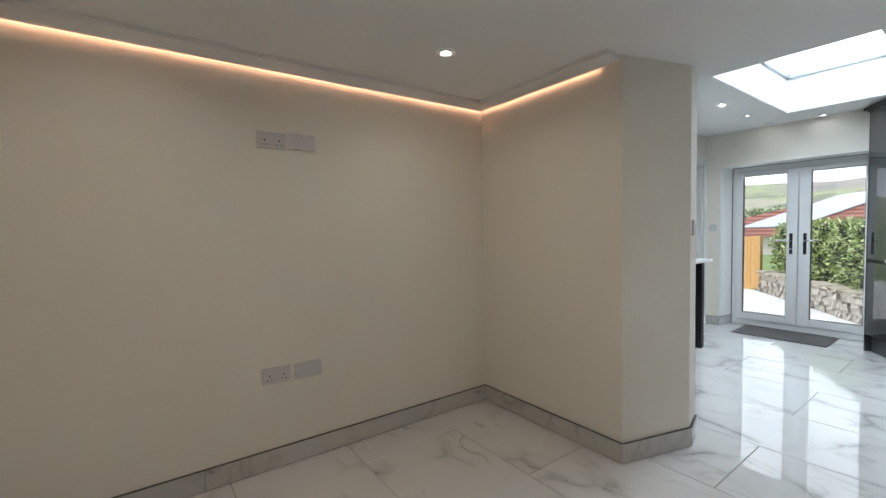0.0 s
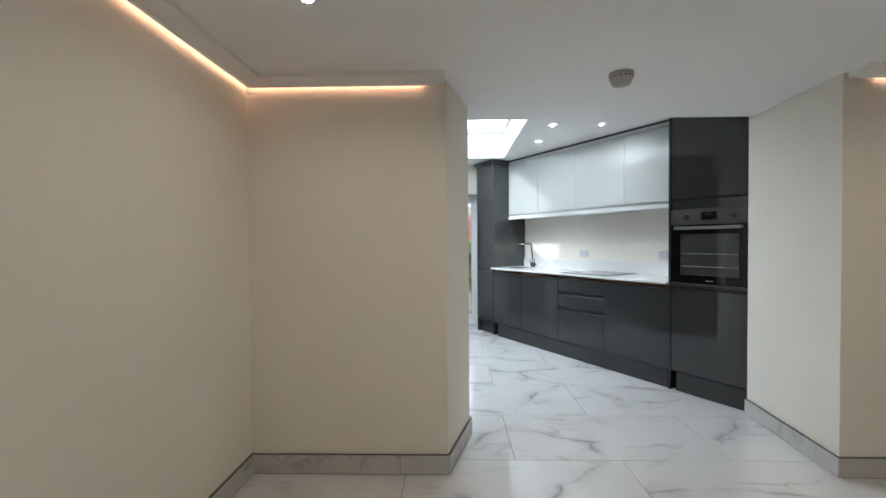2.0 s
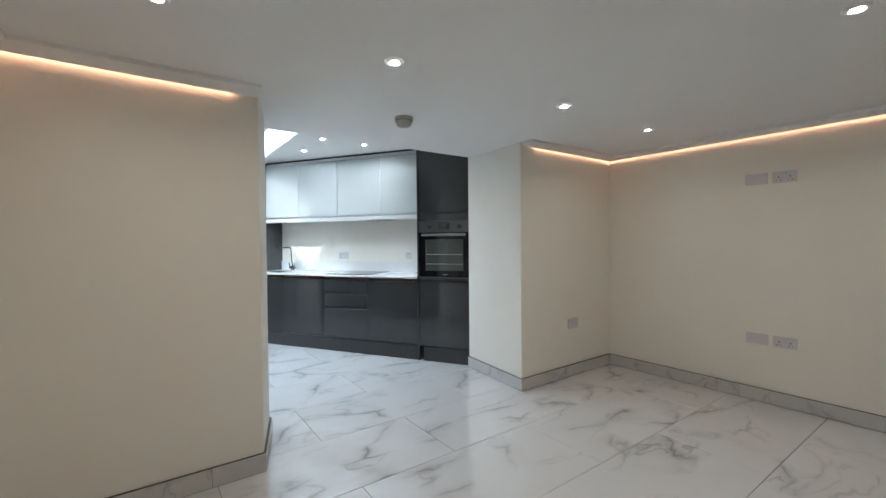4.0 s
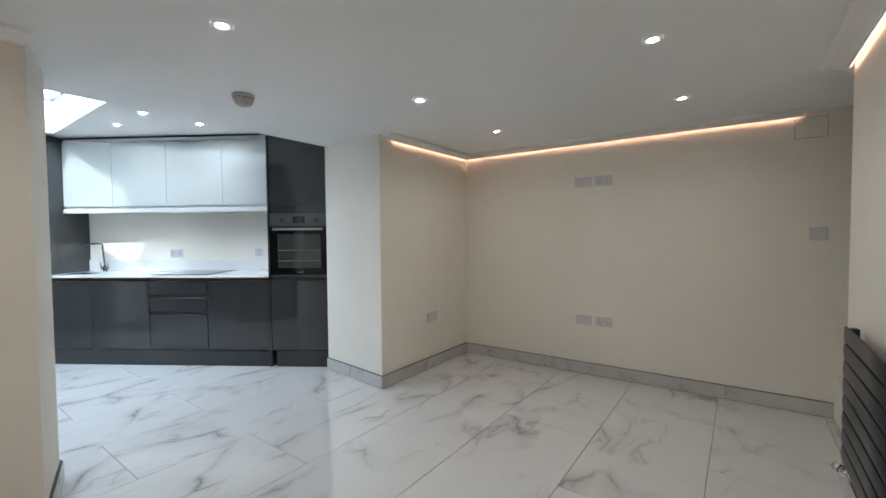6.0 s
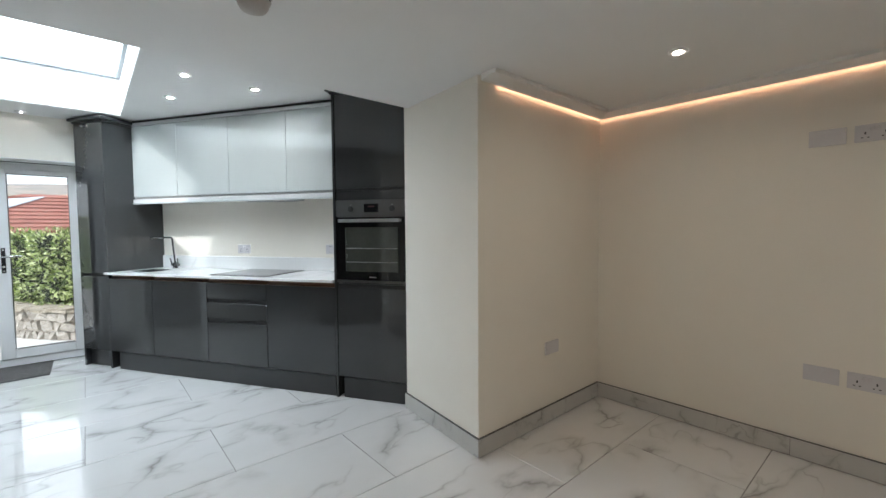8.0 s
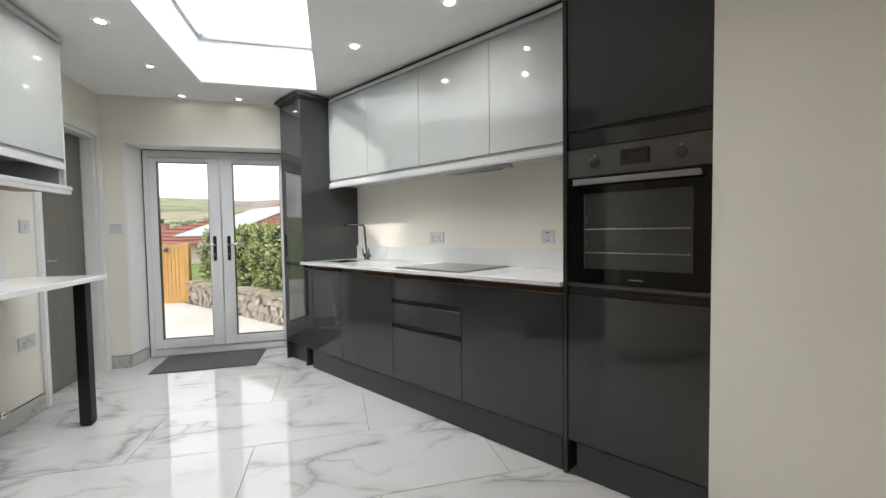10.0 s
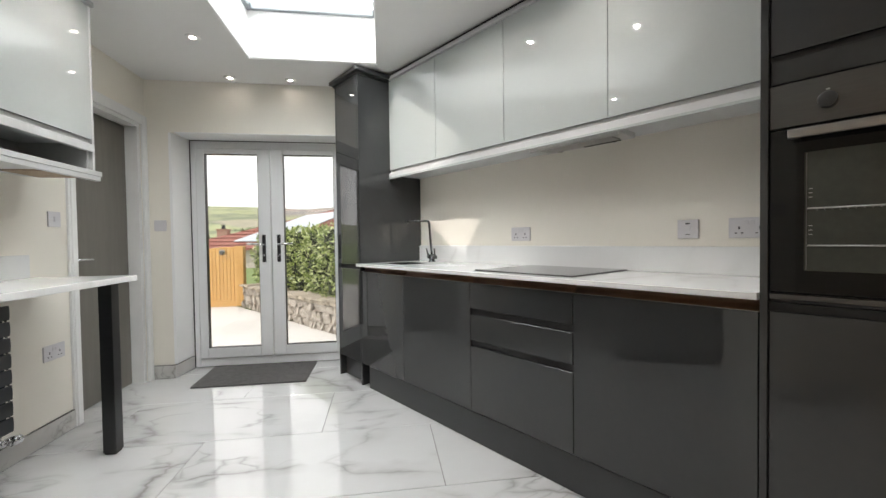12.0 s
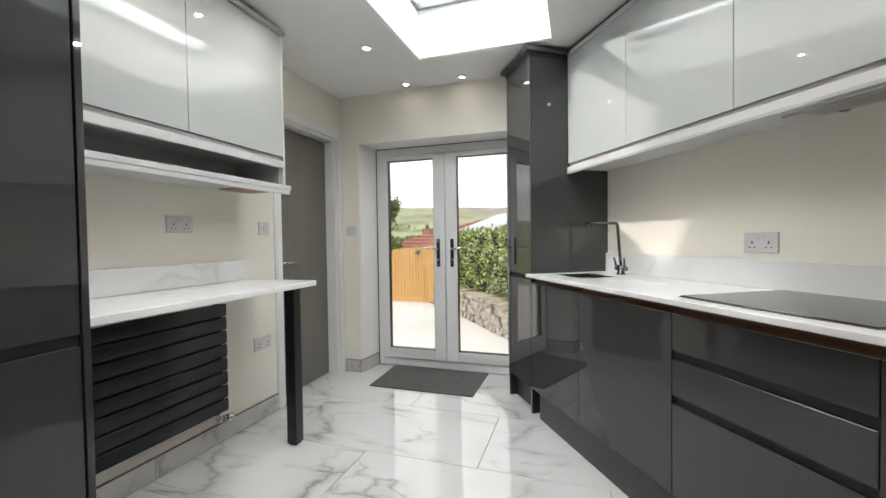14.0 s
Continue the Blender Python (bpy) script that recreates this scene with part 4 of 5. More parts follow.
FENCE_WOOD = mottle(mat("orange_fence_timber", rough=0.7), (0.50, 0.27, 0.085), (0.66, 0.40, 0.15), 3, 40, 0.2, stretch=(8, 8, 0.6))
STONE = mottle(mat("rubble_stone", rough=0.9), (0.27, 0.24, 0.205), (0.55, 0.50, 0.44), 16, 60, 1.0, dist=0.012)
MORTAR = mottle(mat("stone_wall_mortar", rough=0.95), (0.30, 0.255, 0.20), (0.44, 0.39, 0.32), 9, 70, 0.6, dist=0.01)
ROOF = mottle(mat("red_roof_tile", rough=0.85), (0.20, 0.075, 0.058), (0.29, 0.115, 0.085), 1.2, 12, 0.4, dist=0.02)
# Pale base colour stands for sky reflected off a roof slope.
PALE_ROOF = mottle(mat("roof_sky_sheen", rough=0.3), (0.34, 0.37, 0.41), (0.42, 0.45, 0.49), 0.6, 8, 0.05)
BRICKISH = mottle(mat("chimney_brick", rough=0.9), (0.27, 0.16, 0.115), (0.38, 0.25, 0.19), 6, 30, 0.5, dist=0.02)
DARK_GLASS = mat("far_window", (0.03, 0.035, 0.04), 0.1)
BARK = mottle(mat("bark", rough=0.95), (0.06, 0.045, 0.03), (0.12, 0.09, 0.065), 10, 60, 0.8, dist=0.02)


def leaf_material(name, dark, mid, light):
    m = mat(name, mid, 0.38)
    n, l, b = nodes_of(m)
    g = n.new("ShaderNodeNewGeometry")
    r = ramp(n, [(0.0, dark), (0.55, mid), (1.0, light)])
    l.new(g.outputs["Random Per Island"], r.inputs[0])
    l.new(r.outputs[0], b.inputs["Base Color"])
    b.inputs["Transmission Weight"].default_value = 0.0
    return m


# Laurel tones are lifted: sunlit tips and highlights are in the pale end.
LAUREL = leaf_material("sunlit_laurel_leaf", (0.045, 0.085, 0.018), (0.32, 0.40, 0.11), (0.82, 0.86, 0.52))
TREE_LEAF = leaf_material("tree_leaf", (0.04, 0.08, 0.018), (0.09, 0.15, 0.03), (0.20, 0.27, 0.07))
FAR_LEAF = leaf_material("far_tree_leaf", (0.07, 0.10, 0.055), (0.12, 0.155, 0.08), (0.19, 0.22, 0.11))

solid("ground", B(-3000, 3000, -3000, 3000, GROUND_Z - 0.5, GROUND_Z), GRASS, "rough green grass ground reaching the horizon", "ground", "structure")
bm = prism(bmesh.new(), [(5.93, -1.5), (6.4, -1.2), (7.35, 0.85), (8.55, 1.72), (9.95, 2.82), (10.6, 3.3), (10.6, 7.5), (5.93, 7.5)], GROUND_Z + 0.002, -0.10)
solid("patio", bm, PAVE, "pale concrete patio outside the glazed doors", "patio", "structure")
solid("door_sill", B(5.93, 6.02, 0.53, 1.88, -0.10, 0.004, 0.004), UPVC, "white sill outside the glazed doors", "sill", "structure")

# timber slat fence
fence = thing("fence", pose(10.05, 2.84, -0.10), "orange stained vertical slat timber fence with a thick end post", "fence")
part("post", B(0.0, 0.16, -0.07, 0.09, 0, 1.11, 0.006), FENCE_WOOD, fence)
part("post", B(0.06, 0.16, 2.10, 2.20, 0, 0.98, 0.004), FENCE_WOOD, fence)
for z in (0.10, 0.85):
    part("rail", B(0.05, 0.09, 0.09, 2.6, z, z + 0.09, 0.003), FENCE_WOOD, fence)
rng = random.Random(5)
for i in range(40):
    y = 0.10 + i * 0.062
    hgt = 1.09 - 0.14 * min(1.0, max(0.0, (y - 0.3)) / 1.4)
    part("slat", B(0.02, 0.045, y, y + 0.057, 0.03, hgt + rng.uniform(-0.004, 0.004), 0.002), FENCE_WOOD, fence)
part("gravel_board", B(0.01, 0.05, 0.09, 2.6, 0.0, 0.10, 0.003), FENCE_WOOD, fence)
ol = thing("outdoor_lamp", pose(10.06, 3.13, 0.90), "small grey round bulkhead lamp on the fence", "lamp")
bm = cyl(bmesh.new(), (0.008, 0, 0), (-0.03, 0, 0), 0.05)
part("housing", bm, STEEL, ol)
part("cover", cyl(bmesh.new(), (-0.03, 0, -0.01), (-0.06, 0, -0.02), 0.045, 0.03), STEEL_DARK, ol)

# curved dry stone retaining wall
WALL_LINE = [(10.05, 2.80), (9.3, 2.28), (8.5, 1.68), (7.9, 1.27), (7.3, 0.80), (6.85, 0.10), (6.6, -0.8)]


def along(s):
    pts = [Vector(p) for p in WALL_LINE]
    for a, b in zip(pts, pts[1:]):
        d = (b - a).length
        if s <= d:
            t = (b - a).normalized()
            return a + t * s, t
        s -= d
    t = (pts[-1] - pts[-2]).normalized()
    return pts[-1], t


def stone_mesh(seed, w, h, d):
    rg = random.Random(seed)
    b = box(bmesh.new(), -w / 2, w / 2, 0, d, 0, h, min(w, h) * 0.2, 1)
    for v in b.verts:
        v.co += Vector((rg.uniform(-1, 1) * 0.022, rg.uniform(-1, 1) * 0.030, rg.uniform(-1, 1) * 0.020))
    return mesh_of("stone", b, STONE)


sw = thing("retaining_wall", pose(0, 0, 0), "low curved rubble stone retaining wall below the hedge", "stone wall", kind="structure")
bm = bmesh.new()
core = [along(i * 0.25) for i in range(19)]
ring_a = [[bm.verts.new((p.x + n.x * o, p.y + n.y * o, z)) for o, z in ((0.03, -0.12), (0.03, 0.26), (0.32, 0.26), (0.32, -0.12))] for p, n in [(p, Vector((-t.y, t.x))) for p, t in core]]
for a, b in zip(ring_a, ring_a[1:]):
    for k in range(4):
        bm.faces.new((a[k], a[(k + 1) % 4], b[(k + 1) % 4], b[k]))
part("mortar_core", bm, MORTAR, sw, "pale mortar between the stones")
stones = [stone_mesh(i, w, h, 0.10) for i, (w, h) in enumerate(((0.11, 0.10), (0.08, 0.14), (0.15, 0.09), (0.10, 0.13), (0.07, 0.10), (0.12, 0.14), (0.16, 0.11), (0.06, 0.16)))]
rng = random.Random(11)
z = -0.11
for row in range(3):
    s, hrow = rng.uniform(0, 0.1), (0.12, 0.13, 0.12)[row]
    while s < 4.3:
        k = rng.randrange(len(stones))
        w = stones[k].vertices and max(v.co.x for v in stones[k].vertices) * 2
        p, t = along(s + w / 2)
        n = Vector((-t.y, t.x))
        ob = new("stone", stones[k])
        ob.parent = sw
        hs = hrow / max(0.08, max(v.co.z for v in stones[k].vertices))
        ob.matrix_basis = Matrix.Translation((p.x - n.x * rng.uniform(0.0, 0.025), p.y - n.y * rng.uniform(0.0, 0.025), z + rng.uniform(-0.006, 0.006))) @ pose(0, 0, 0, rng.uniform(-5, 5), rng.uniform(-11, 11), math.degrees(math.atan2(t.y, t.x))) @ Matrix.Diagonal((1.05, 1, hs * 1.04, 1))
        s += w + 0.004
    z += hrow
s = 0.0
while s < 4.2:
    w = rng.uniform(0.12, 0.30)
    p, t = along(s + w / 2)
    n = Vector((-t.y, t.x))
    b = box(bmesh.new(), -w / 2 + 0.004, w / 2 - 0.004, -0.03, 0.30, 0, rng.uniform(0.03, 0.065), 0.012)
    for v in b.verts:
        v.co += Vector((rng.uniform(-1, 1) * 0.014, rng.uniform(-1, 1) * 0.030, rng.uniform(-1, 1) * 0.011))
    ob = new("capping_stone", mesh_of("capping_stone", b, MORTAR))
    ob.parent = sw
    ob.matrix_basis = Matrix.Translation((p.x, p.y, 0.255)) @ pose(0, 0, 0, 0, 0, math.degrees(math.atan2(t.y, t.x)))
    s += w


def leaves(name, places, size, material, seed, up=0.25):
    """Many folded leaf blades, each an island of its own."""
    rg = np.random.RandomState(seed)
    n = len(places)
    out = np.array([p[1] for p in places])
    pos = np.array([p[0] for p in places])
    d = out + rg.normal(0, 0.55, (n, 3)) + np.array([0, 0, up])
    d /= np.linalg.norm(d, axis=1)[:, None]
    side = np.cross(d, rg.normal(0, 1, (n, 3)))
    side /= np.linalg.norm(side, axis=1)[:, None] + 1e-6
    nor = np.cross(d, side)
    ln = size * rg.uniform(0.6, 1.25, n)[:, None]
    wd = ln * rg.uniform(0.16, 0.24, n)[:, None]
    bend = ln * rg.uniform(-0.25, 0.05, n)[:, None]
    v = np.stack([pos, pos + d * ln * 0.5 + side * wd + nor * wd * 0.4, pos + d * ln + nor * bend, pos + d * ln * 0.5 - side * wd + nor * wd * 0.4], 1).reshape(-1, 3)
    base = np.arange(n) * 4
    f = np.concatenate([np.stack([base, base + 1, base + 2], 1), np.stack([base, base + 2, base + 3], 1)])
    me = bpy.data.meshes.new(name)
    me.from_pydata(v.tolist(), [], f.tolist())
    me.materials.append(material)
    return me


# laurel hedge on the retaining wall
hedge = thing("hedge", pose(8.6, 1.4, 0.28), "dense glossy laurel hedge with sunlit tips painted into its leaves", "hedge")
rng = random.Random(21)
places, core_bm = [], bmesh.new()
inv = hedge.matrix_world.inverted()
for i in range(60):
    s = i / 59 * 4.3
    p, t = along(s)
    n = Vector((-t.y, t.x))
    for lvl in range(4):
        c = Vector((p.x + n.x * rng.uniform(0.34, 0.55), p.y + n.y * rng.uniform(0.34, 0.55), 0.42 + lvl * 0.22 + rng.uniform(-0.06, 0.06)))
        r = rng.uniform(0.17, 0.25) * (1.0 if lvl < 3 else 0.85)
        # Added lump behind the leaves, coloured dark for the hedge's inner shade.
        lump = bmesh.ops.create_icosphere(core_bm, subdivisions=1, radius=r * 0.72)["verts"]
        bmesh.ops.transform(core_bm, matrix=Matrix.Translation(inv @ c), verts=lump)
        for _ in range(120):
            o = Vector((rng.gauss(0, 1), rng.gauss(0, 1), rng.gauss(0, 1))).normalized()
            q = inv @ (c + o * r * rng.uniform(0.68, 1.05))
            places.append((tuple(q), tuple(o)))
ob = new("leaves", leaves("leaves", places, 0.072, LAUREL, 3))
ob.parent = hedge
tagged(ob, kind="stuff")
part("shade_core", core_bm, mottle(mat("hedge_shade", rough=1.0), (0.012, 0.018, 0.008), (0.03, 0.035, 0.018), 8, 60, 0.5), hedge, "dark inner lumps with the hedge's shade in their colour")
solid("soil", B(-2.2, 1.6, -1.4, 1.3, -0.06, 0.0), mottle(mat("soil", rough=1.0), (0.05, 0.035, 0.022), (0.09, 0.065, 0.045), 8, 70, 0.8), "dark soil bed under the hedge", "soil", "structure", pose(9.9, 0.5, 0.22, 0, 0, 37))


# small tree beyond the fence
def tree(x, y, z, h, spread, seed, label):
    rg = random.Random(seed)
    r = thing("tree", pose(x, y, z), label, "tree")
    bm = bmesh.new()
    tops = []
    sweep(bm, [(0, 0, -0.1), (0.05, 0.03, h * 0.3), (0.02, 0.06, h * 0.6), (0.06, 0.02, h * 0.92)], h * 0.02, 8)
    for i in range(11):
        a, z0 = rg.uniform(0, 6.28), h * rg.uniform(0.22, 0.75)
        e = Vector((math.cos(a) * spread * rg.uniform(0.5, 1.0), math.sin(a) * spread * rg.uniform(0.5, 1.0), z0 + h * rg.uniform(0.1, 0.25)))
        mid = Vector((e.x * 0.5, e.y * 0.5, z0 + (e.z - z0) * 0.4))
        sweep(bm, [(0.03, 0.04, z0), mid, e], h * 0.008, 6)
        tops += [e, (e + mid) / 2, mid]
    tops.append(Vector((0.06, 0.02, h * 0.95)))
    part("trunk", bm, BARK, r)
    pl = []
    for c in tops:
        for _ in range(4):
            cc = c + Vector((rg.gauss(0, 0.16), rg.gauss(0, 0.16), rg.gauss(0, 0.14))) * spread
            rr = spread * rg.uniform(0.12, 0.24)
            for _ in range(34):
                o = Vector((rg.gauss(0, 1), rg.gauss(0, 1), rg.gauss(0, 1))).normalized()
                pl.append((tuple(cc + o * rr * rg.uniform(0.2, 1.0)), tuple(o)))
    ob = new("crown", leaves("crown", pl, 0.14, TREE_LEAF, seed + 1, 0.0))
    ob.parent = r
    tagged(ob, kind="stuff")
    return r


tree(13.2, 5.5, GROUND_Z, 2.5, 0.62, 31, "small leafy green tree beyond the fence")

# neighbouring bungalow
hs = thing("neighbour_house", pose(22, 0, GROUND_Z), "low bungalow with a red tiled hipped roof and a brick chimney", "house")
part("wall", B(0.3, 9.7, -13.5, 9.6, 0.0, 0.86), RENDER_WALL, hs)
bm = bmesh.new()
e0, e1, ez, rz = 10.3, -14.0, 0.83, 3.13
q = [bm.verts.new(c) for c in ((0, e0, ez), (0, e1, ez), (10, e1, ez), (10, e0, ez), (5, 2.6, rz), (5, e1 + 5, rz))]
for f in ((0, 1, 5, 4), (0, 4, 3), (3, 4, 5, 2), (1, 2, 5), (0, 3, 2, 1)):
    bm.faces.new([q[i] for i in f])
roof = part("roof", bm, ROOF, hs, "red tiled hipped roof")
bm = bmesh.new()
for i in range(13):
    z0 = ez + (rz - ez) * (i + 0.4) / 13.5
    k = (z0 - ez) / (rz - ez)
    box(bm, 5 * k - 0.05, 5 * k + 0.02, e1 + 5 * k, e0 - 7.7 * k, z0 + 0.004, z0 + 0.030)
part("tile_course", bm, ROOF, roof)
bm = bmesh.new()
sl = (rz - ez) / 5
q = [bm.verts.new((x, y, ez + sl * x + dz)) for dz in (0.05, 0.09) for x, y in ((0.75, 7.2), (3.75, 4.4), (4.55, 1.9), (0.75, 5.2))]
for f in ((0, 1, 2, 3), (7, 6, 5, 4), (0, 4, 5, 1), (1, 5, 6, 2), (2, 6, 7, 3), (3, 7, 4, 0)):
    bm.faces.new([q[i] for i in f])
# Added quad over the tiles, painting the slope's sky reflection.
part("sky_sheen", bm, PALE_ROOF, roof, "pale patch of roof slope with reflected sky in its colour")
h2 = thing("far_house", pose(24.6, 7.85, GROUND_Z), "small far house with a red roof and a brick chimney", "house")
part("wall", B(0.4, 5.0, -0.2, 3.0, 0.0, 0.52), RENDER_WALL, h2)
bm = bmesh.new()
q = [bm.verts.new(c) for c in ((0, -0.6, 0.52), (0, 3.2, 0.52), (5, 3.2, 0.52), (5, -0.6, 0.52), (2.6, -0.4, 1.42), (2.6, 0.9, 1.42))]
for f in ((0, 4, 5, 1), (1, 5, 2), (2, 5, 4, 3), (0, 3, 4), (0, 1, 2, 3)):
    bm.faces.new([q[i] for i in f])
part("roof", bm, ROOF, h2, "red tiled roof")
bm = box(bmesh.new(), -0.5, 0.0, 0.12, 0.58, 0.0, 1.80)
box(bm, -0.53, 0.03, 0.09, 0.61, 1.80, 1.88)
stack = part("chimney", bm, BRICKISH, h2, "tall narrow brick chimney")
bm = cyl(bmesh.new(), (-0.25, 0.35, 1.88), (-0.25, 0.35, 2.03), 0.11, 0.09, 12)
cyl(bm, (-0.25, 0.35, 2.06), (-0.25, 0.35, 2.10), 0.17, 0.13, 12)
cyl(bm, (-0.25, 0.35, 2.03), (-0.25, 0.35, 2.06), 0.03, 0.03, 8)
part("chimney_pot", bm, DARK_GLASS, stack, "dark capped chimney pot")
part("window", B(0.38, 0.402, 1.6, 2.5, 0.15, 0.45), DARK_GLASS, h2)

# overcast sky far behind the hills
CLOUD = bpy.data.materials.new("overcast_sky")
CLOUD.use_nodes = True
n, l, b = nodes_of(CLOUD)
tc = n.new("ShaderNodeTexCoord")
mp = n.new("ShaderNodeMapping")
mp.inputs["Scale"].default_value = (1, 0.0022, 0.006)
l.new(tc.outputs["Object"], mp.inputs[0])
ns = add(n, "ShaderNodeTexNoise", Scale=1.6, Detail=6.0, Roughness=0.55)
l.new(mp.outputs[0], ns.inputs["Vector"])
r1 = ramp(n, [(0.32, (0.58, 0.60, 0.62)), (0.50, (0.75, 0.76, 0.77)), (0.66, (1.0, 1.0, 1.0))])
l.new(ns.outputs[0], r1.inputs[0])
b.inputs["Base Color"].default_value = (0, 0, 0, 1)
b.inputs["Specular IOR Level"].default_value = 0.0
l.new(r1.outputs[0], b.inputs["Emission Color"])
b.inputs["Emission Strength"].default_value = 1.8
solid("backdrop_sky", B(1500, 1502, -2200, 2600, -50, 1100), CLOUD, "pale overcast sky with soft grey clouds", "sky", "structure")

# far hills, their haze painted into the material
FIELD = mat("hazy_hill_fields", (0.3, 0.36, 0.18), 0.95)
n, l, b = nodes_of(FIELD)
tc = n.new("ShaderNodeTexCoord")
mp = n.new("ShaderNodeMapping")
mp.inputs["Scale"].default_value = (0.5, 1, 2.2)
l.new(tc.outputs["Object"], mp.inputs[0])
vor = add(n, "ShaderNodeTexVoronoi", Scale=0.018)
l.new(mp.outputs[0], vor.inputs["Vector"])
# Field greens are greyed and softened; distance haze sits in these colours.
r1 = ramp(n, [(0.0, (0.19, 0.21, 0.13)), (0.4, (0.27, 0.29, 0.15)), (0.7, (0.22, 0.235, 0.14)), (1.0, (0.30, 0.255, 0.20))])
l.new(vor.outputs["Color"], r1.inputs[0])
ns = add(n, "ShaderNodeTexNoise", Scale=0.05, Detail=6.0)
l.new(mp.outputs[0], ns.inputs["Vector"])
r2 = ramp(n, [(0.50, (0, 0, 0)), (0.60, (1, 1, 1))])
l.new(ns.outputs[0], r2.inputs[0])
mx = n.new("ShaderNodeMix")
mx.data_type = "RGBA"
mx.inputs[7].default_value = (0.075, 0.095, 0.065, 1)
fac = n.new("ShaderNodeMath")
fac.operation = "MULTIPLY"
fac.inputs[1].default_value = 0.6
l.new(r2.outputs[0], fac.inputs[0])
l.new(fac.outputs[0], mx.inputs[0])
l.new(r1.outputs[0], mx.inputs[6])
sp = n.new("ShaderNodeSeparateXYZ")
l.new(tc.outputs["Object"], sp.inputs[0])
ratio = n.new("ShaderNodeMath")
ratio.operation = "DIVIDE"
l.new(sp.outputs[1], ratio.inputs[0])
l.new(sp.outputs[0], ratio.inputs[1])
side = n.new("ShaderNodeMapRange")
side.interpolation_type = "SMOOTHSTEP"
side.inputs[1].default_value, side.inputs[2].default_value, side.inputs[3].default_value, side.inputs[4].default_value = 0.22, 0.30, 1.0, 0.0
l.new(ratio.outputs[0], side.inputs[0])
high = n.new("ShaderNodeMapRange")
high.interpolation_type = "SMOOTHSTEP"
high.inputs[1].default_value, high.inputs[2].default_value = 20.0, 29.0
l.new(sp.outputs[2], high.inputs[0])
moor = n.new("ShaderNodeMath")
moor.operation = "MULTIPLY"
l.new(side.outputs[0], moor.inputs[0])
l.new(high.outputs[0], moor.inputs[1])
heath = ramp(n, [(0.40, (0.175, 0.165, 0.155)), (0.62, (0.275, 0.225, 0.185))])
l.new(ns.outputs[0], heath.inputs[0])
mx2 = n.new("ShaderNodeMix")
mx2.data_type = "RGBA"
l.new(moor.outputs[0], mx2.inputs[0])
l.new(mx.outputs[2], mx2.inputs[6])
l.new(heath.outputs[0], mx2.inputs[7])
l.new(mx2.outputs[2], b.inputs["Base Color"])
NX, NY = 60, 150
xs, ys = np.linspace(90, 900, NX), np.linspace(-500, 900, NY)


def hill_z(x, y):
    k = min(1.0, max(0.0, (x - 100) / 620.0))
    rise = k * k * (3 - 2 * k)
    crest = 55 + 3 * math.sin((y - 215) / 60.0) + 1.0 * math.sin(y / 23.0)
    if x > 730:
        crest -= (x - 730) * 0.08
    return GROUND_Z - 0.3 + rise * crest + 1.2 * rise * noise.noise(Vector((x / 40, y / 40, 0)))


verts = [(x, y, hill_z(x, y)) for x in xs for y in ys]
faces = [(i * NY + j, (i + 1) * NY + j, (i + 1) * NY + j + 1, i * NY + j + 1) for i in range(NX - 1) for j in range(NY - 1)]
me = bpy.data.meshes.new("hills")
me.from_pydata(verts, [], faces)
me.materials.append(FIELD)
for p in me.polygons:
    p.use_smooth = True
tagged(new("backdrop_hills", me), "broad green hillside with fields and hedgerows, haze painted in", "hill", kind="structure")
rg = random.Random(77)
pl = []
for i in range(520):
    x = rg.uniform(110, 290)
    y = x * rg.uniform(-0.08, 0.62)
    if noise.noise(Vector((x / 45, y / 45, 3.0))) < 0.05 + (x - 110) / 900:
        continue
    zz, rr = hill_z(x, y), rg.uniform(0.010, 0.020) * x
    for _ in range(40):
        o = Vector((rg.gauss(0, 1), rg.gauss(0, 1), abs(rg.gauss(0, 1)))).normalized()
        pl.append(((x + o.x * rr, y + o.y * rr, zz + o.z * rr * 0.9), tuple(o)))
ob = new("far_trees", leaves("far_trees", pl, 1.3, FAR_LEAF, 9, 0.0))
tagged(ob, "scattered far hedgerow trees on the valley side", "trees", kind="stuff")

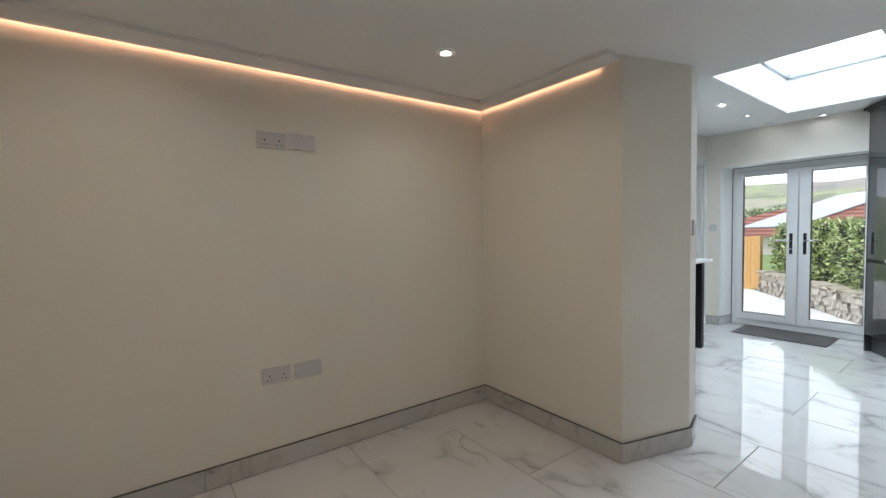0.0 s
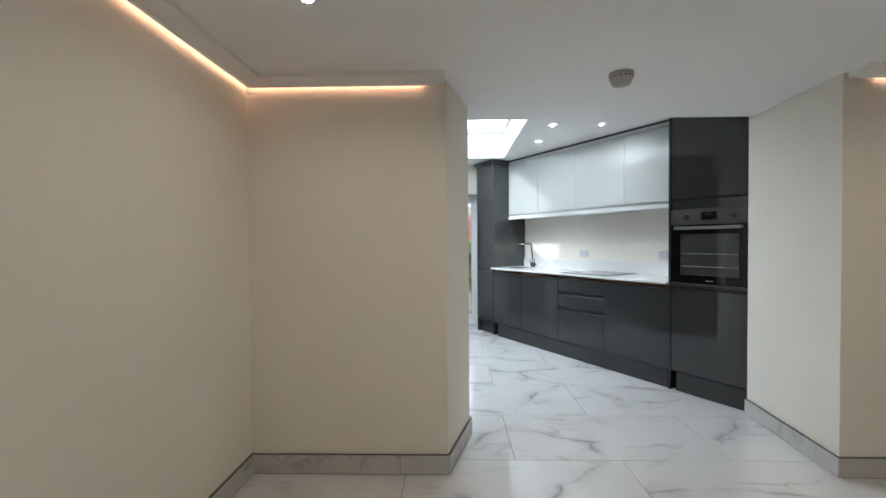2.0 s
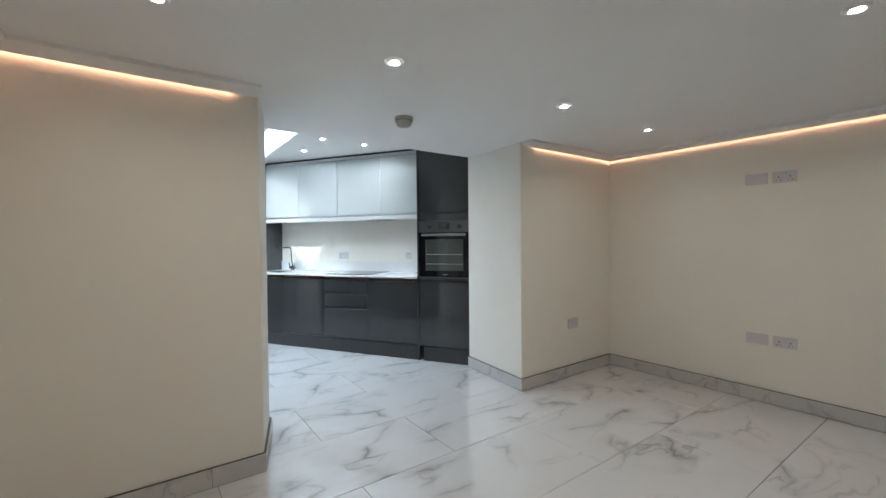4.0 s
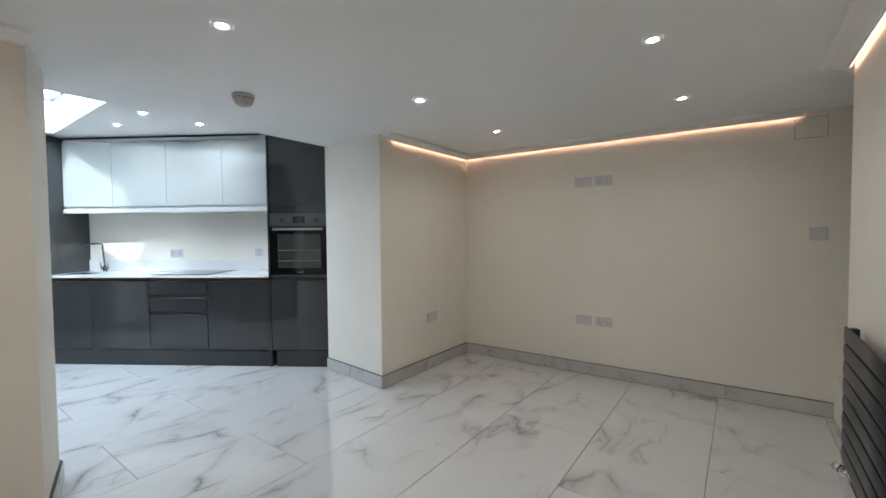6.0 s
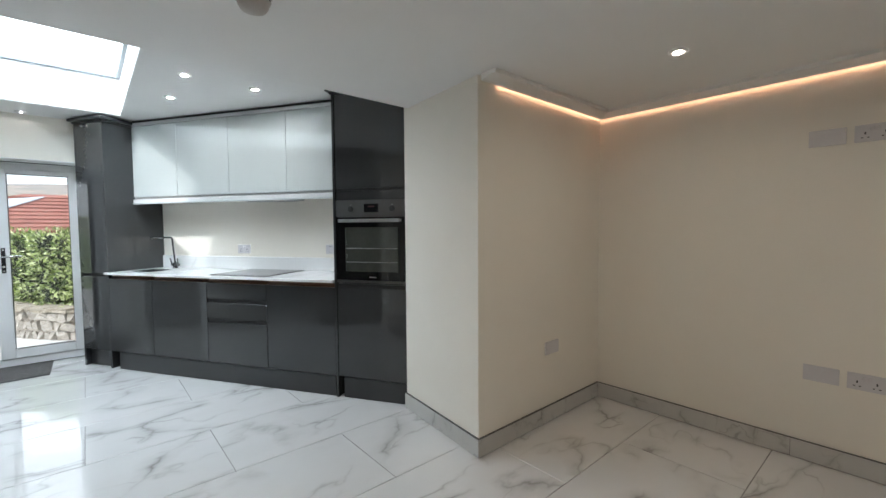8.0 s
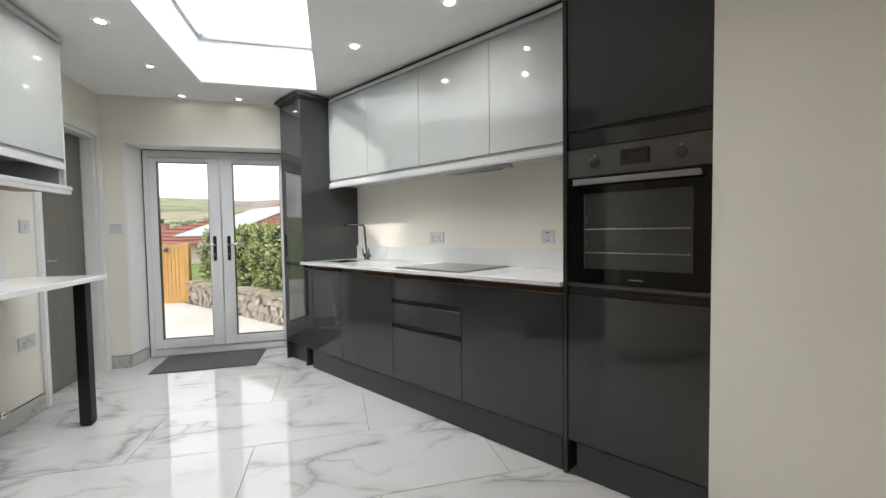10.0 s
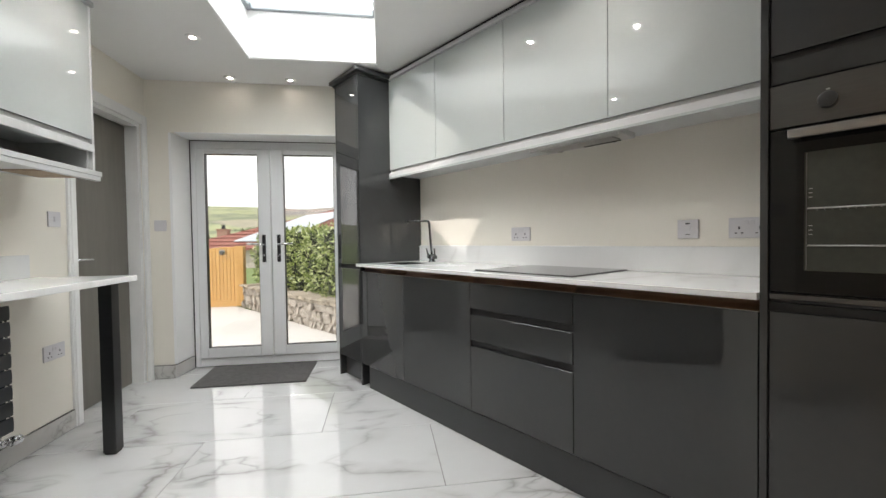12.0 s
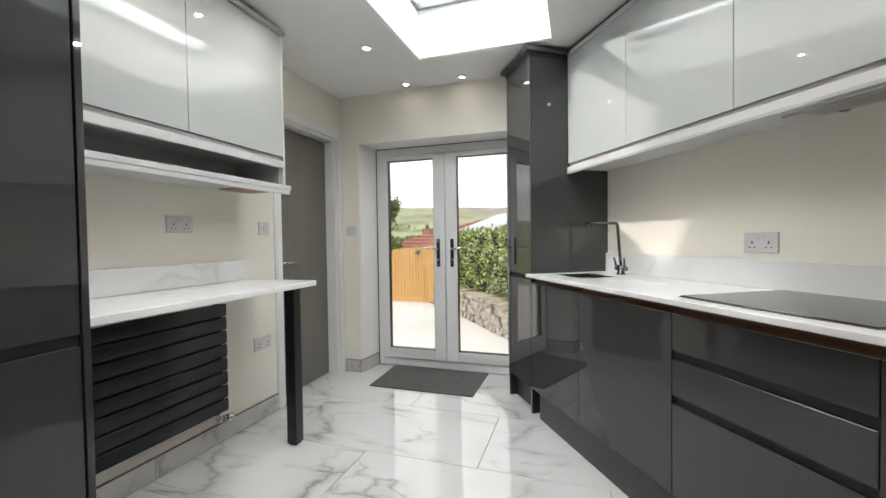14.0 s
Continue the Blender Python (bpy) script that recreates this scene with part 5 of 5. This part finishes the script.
# ---------------------------------------------------------------- floor tiles and tiled skirting
_k, _r = run_xy(3.06, 0.62), run_xy(-0.62, 0.62)
floor = solid("floor", prism(bmesh.new(), [(-2.0, -2.68), (3.2, -2.68), _k, _r, (5.93, -0.05), (5.93, 2.25), (-1.2, 2.25), (-1.2, -1.5), (-2.0, -1.5)], -0.12, -0.0035), GROUT, "polished white marble-effect tiles with thin grey joints", "floor", "structure")
TX, TY, X0 = 0.617, 1.234, 4.410 - 11 * 0.617
shapes = {}
for c in range(14):
    xa, xb = X0 + c * TX, X0 + (c + 1) * TX
    xa, xb = max(xa, -2.0), min(xb, 5.93)
    off = -0.03 if c % 2 == 0 else 0.587
    for r in range(-3, 3):
        ya, yb = max(off + r * TY, -2.60), min(off + (r + 1) * TY, 2.25)
        if (xa + xb) / 2 < -1.3 and yb > -1.4:
            yb = -1.4
        # nothing beyond the wall behind the units
        if xb - xa < 0.03 or yb - ya < 0.03 or (RUN.inverted() @ Vector((xa, yb, 0))).y > 0.75:
            continue
        xa = max(xa, -1.2) if yb > -1.4 else xa
        w, d = round(xb - xa - 0.004, 4), round(yb - ya - 0.004, 4)
        if (w, d) not in shapes:
            shapes[w, d] = mesh_of("tile", B(-w / 2, w / 2, -d / 2, d / 2, -0.010, 0.0, 0.0012), TILE)
        t = new("tile", shapes[w, d])
        t.parent = floor
        t.location = ((xa + xb) / 2, (ya + yb) / 2, 0.0)


JOINT = mottle(mat("dark_skirting_joint", rough=0.9), (0.085, 0.08, 0.075), (0.13, 0.125, 0.118), 20, 200, 0.2)


def skirting(a, b, first=1.2, e0=0.0, e1=0.0):
    """Tiled skirting from a to b, the room on its left; e0 and e1 lap round outer corners."""
    a, b = Vector((*a, 0)), Vector((*b, 0))
    d = (b - a).normalized()
    n = Vector((-d.y, d.x, 0))
    ang = math.degrees(math.atan2(d.y, d.x))
    length = (b - a).length
    root = tagged(new("baseboard", mesh_of("baseboard", B(0, length, 0.0, 0.0140, 0.0005, 0.1068), JOINT)), "grey marble-effect tile skirting along the wall", "skirting", kind="structure")
    root.matrix_world = Matrix.Translation(a) @ pose(0, 0, 0, 0, 0, ang)
    s, w = 0.0, first
    while s < length - 0.002:
        e = min(length, s + w)
        o = part("skirting_tile", B(0.001 - (e0 if s == 0 else 0), e - s - 0.001 + (e1 if e == length else 0), 0.010, 0.0178, 0.0035, 0.1045, 0.0008), SKIRT, root)
        o.location = (s, 0, 0)
        s, w = e, 1.2


skirting((1.80, 2.056), (-1.10, left_y(-1.10)), 0.62)
skirting((1.80, 0.972), (1.80, 2.056), 0.26, 0.0135)
skirting((2.260, 0.836), (1.80, 0.972), 0.23, 0.0067, 0.0135)
skirting((2.45, 0.885), (2.260, 0.836), 0.5, 0.0, 0.0067)
skirting((1.79, -2.426), (1.79, -1.110), 0.95, 0.0, 0.0205)
skirting((1.79, -1.110), (2.60, -1.197), 0.14, 0.0205)
skirting((-1.19, right_y(-1.19)), (1.79, -2.426), 0.62)
skirting((-1.10, left_y(-1.10)), (-1.10, -1.51), 0.9)
skirting((4.735, 2.062), (3.28, 2.062), 0.87)
skirting((5.59, 1.895), (5.59, 2.062), 0.5, 0.0165)
skirting((5.84, 1.866), (5.59, 1.895), 0.5, 0.0, 0.0165)
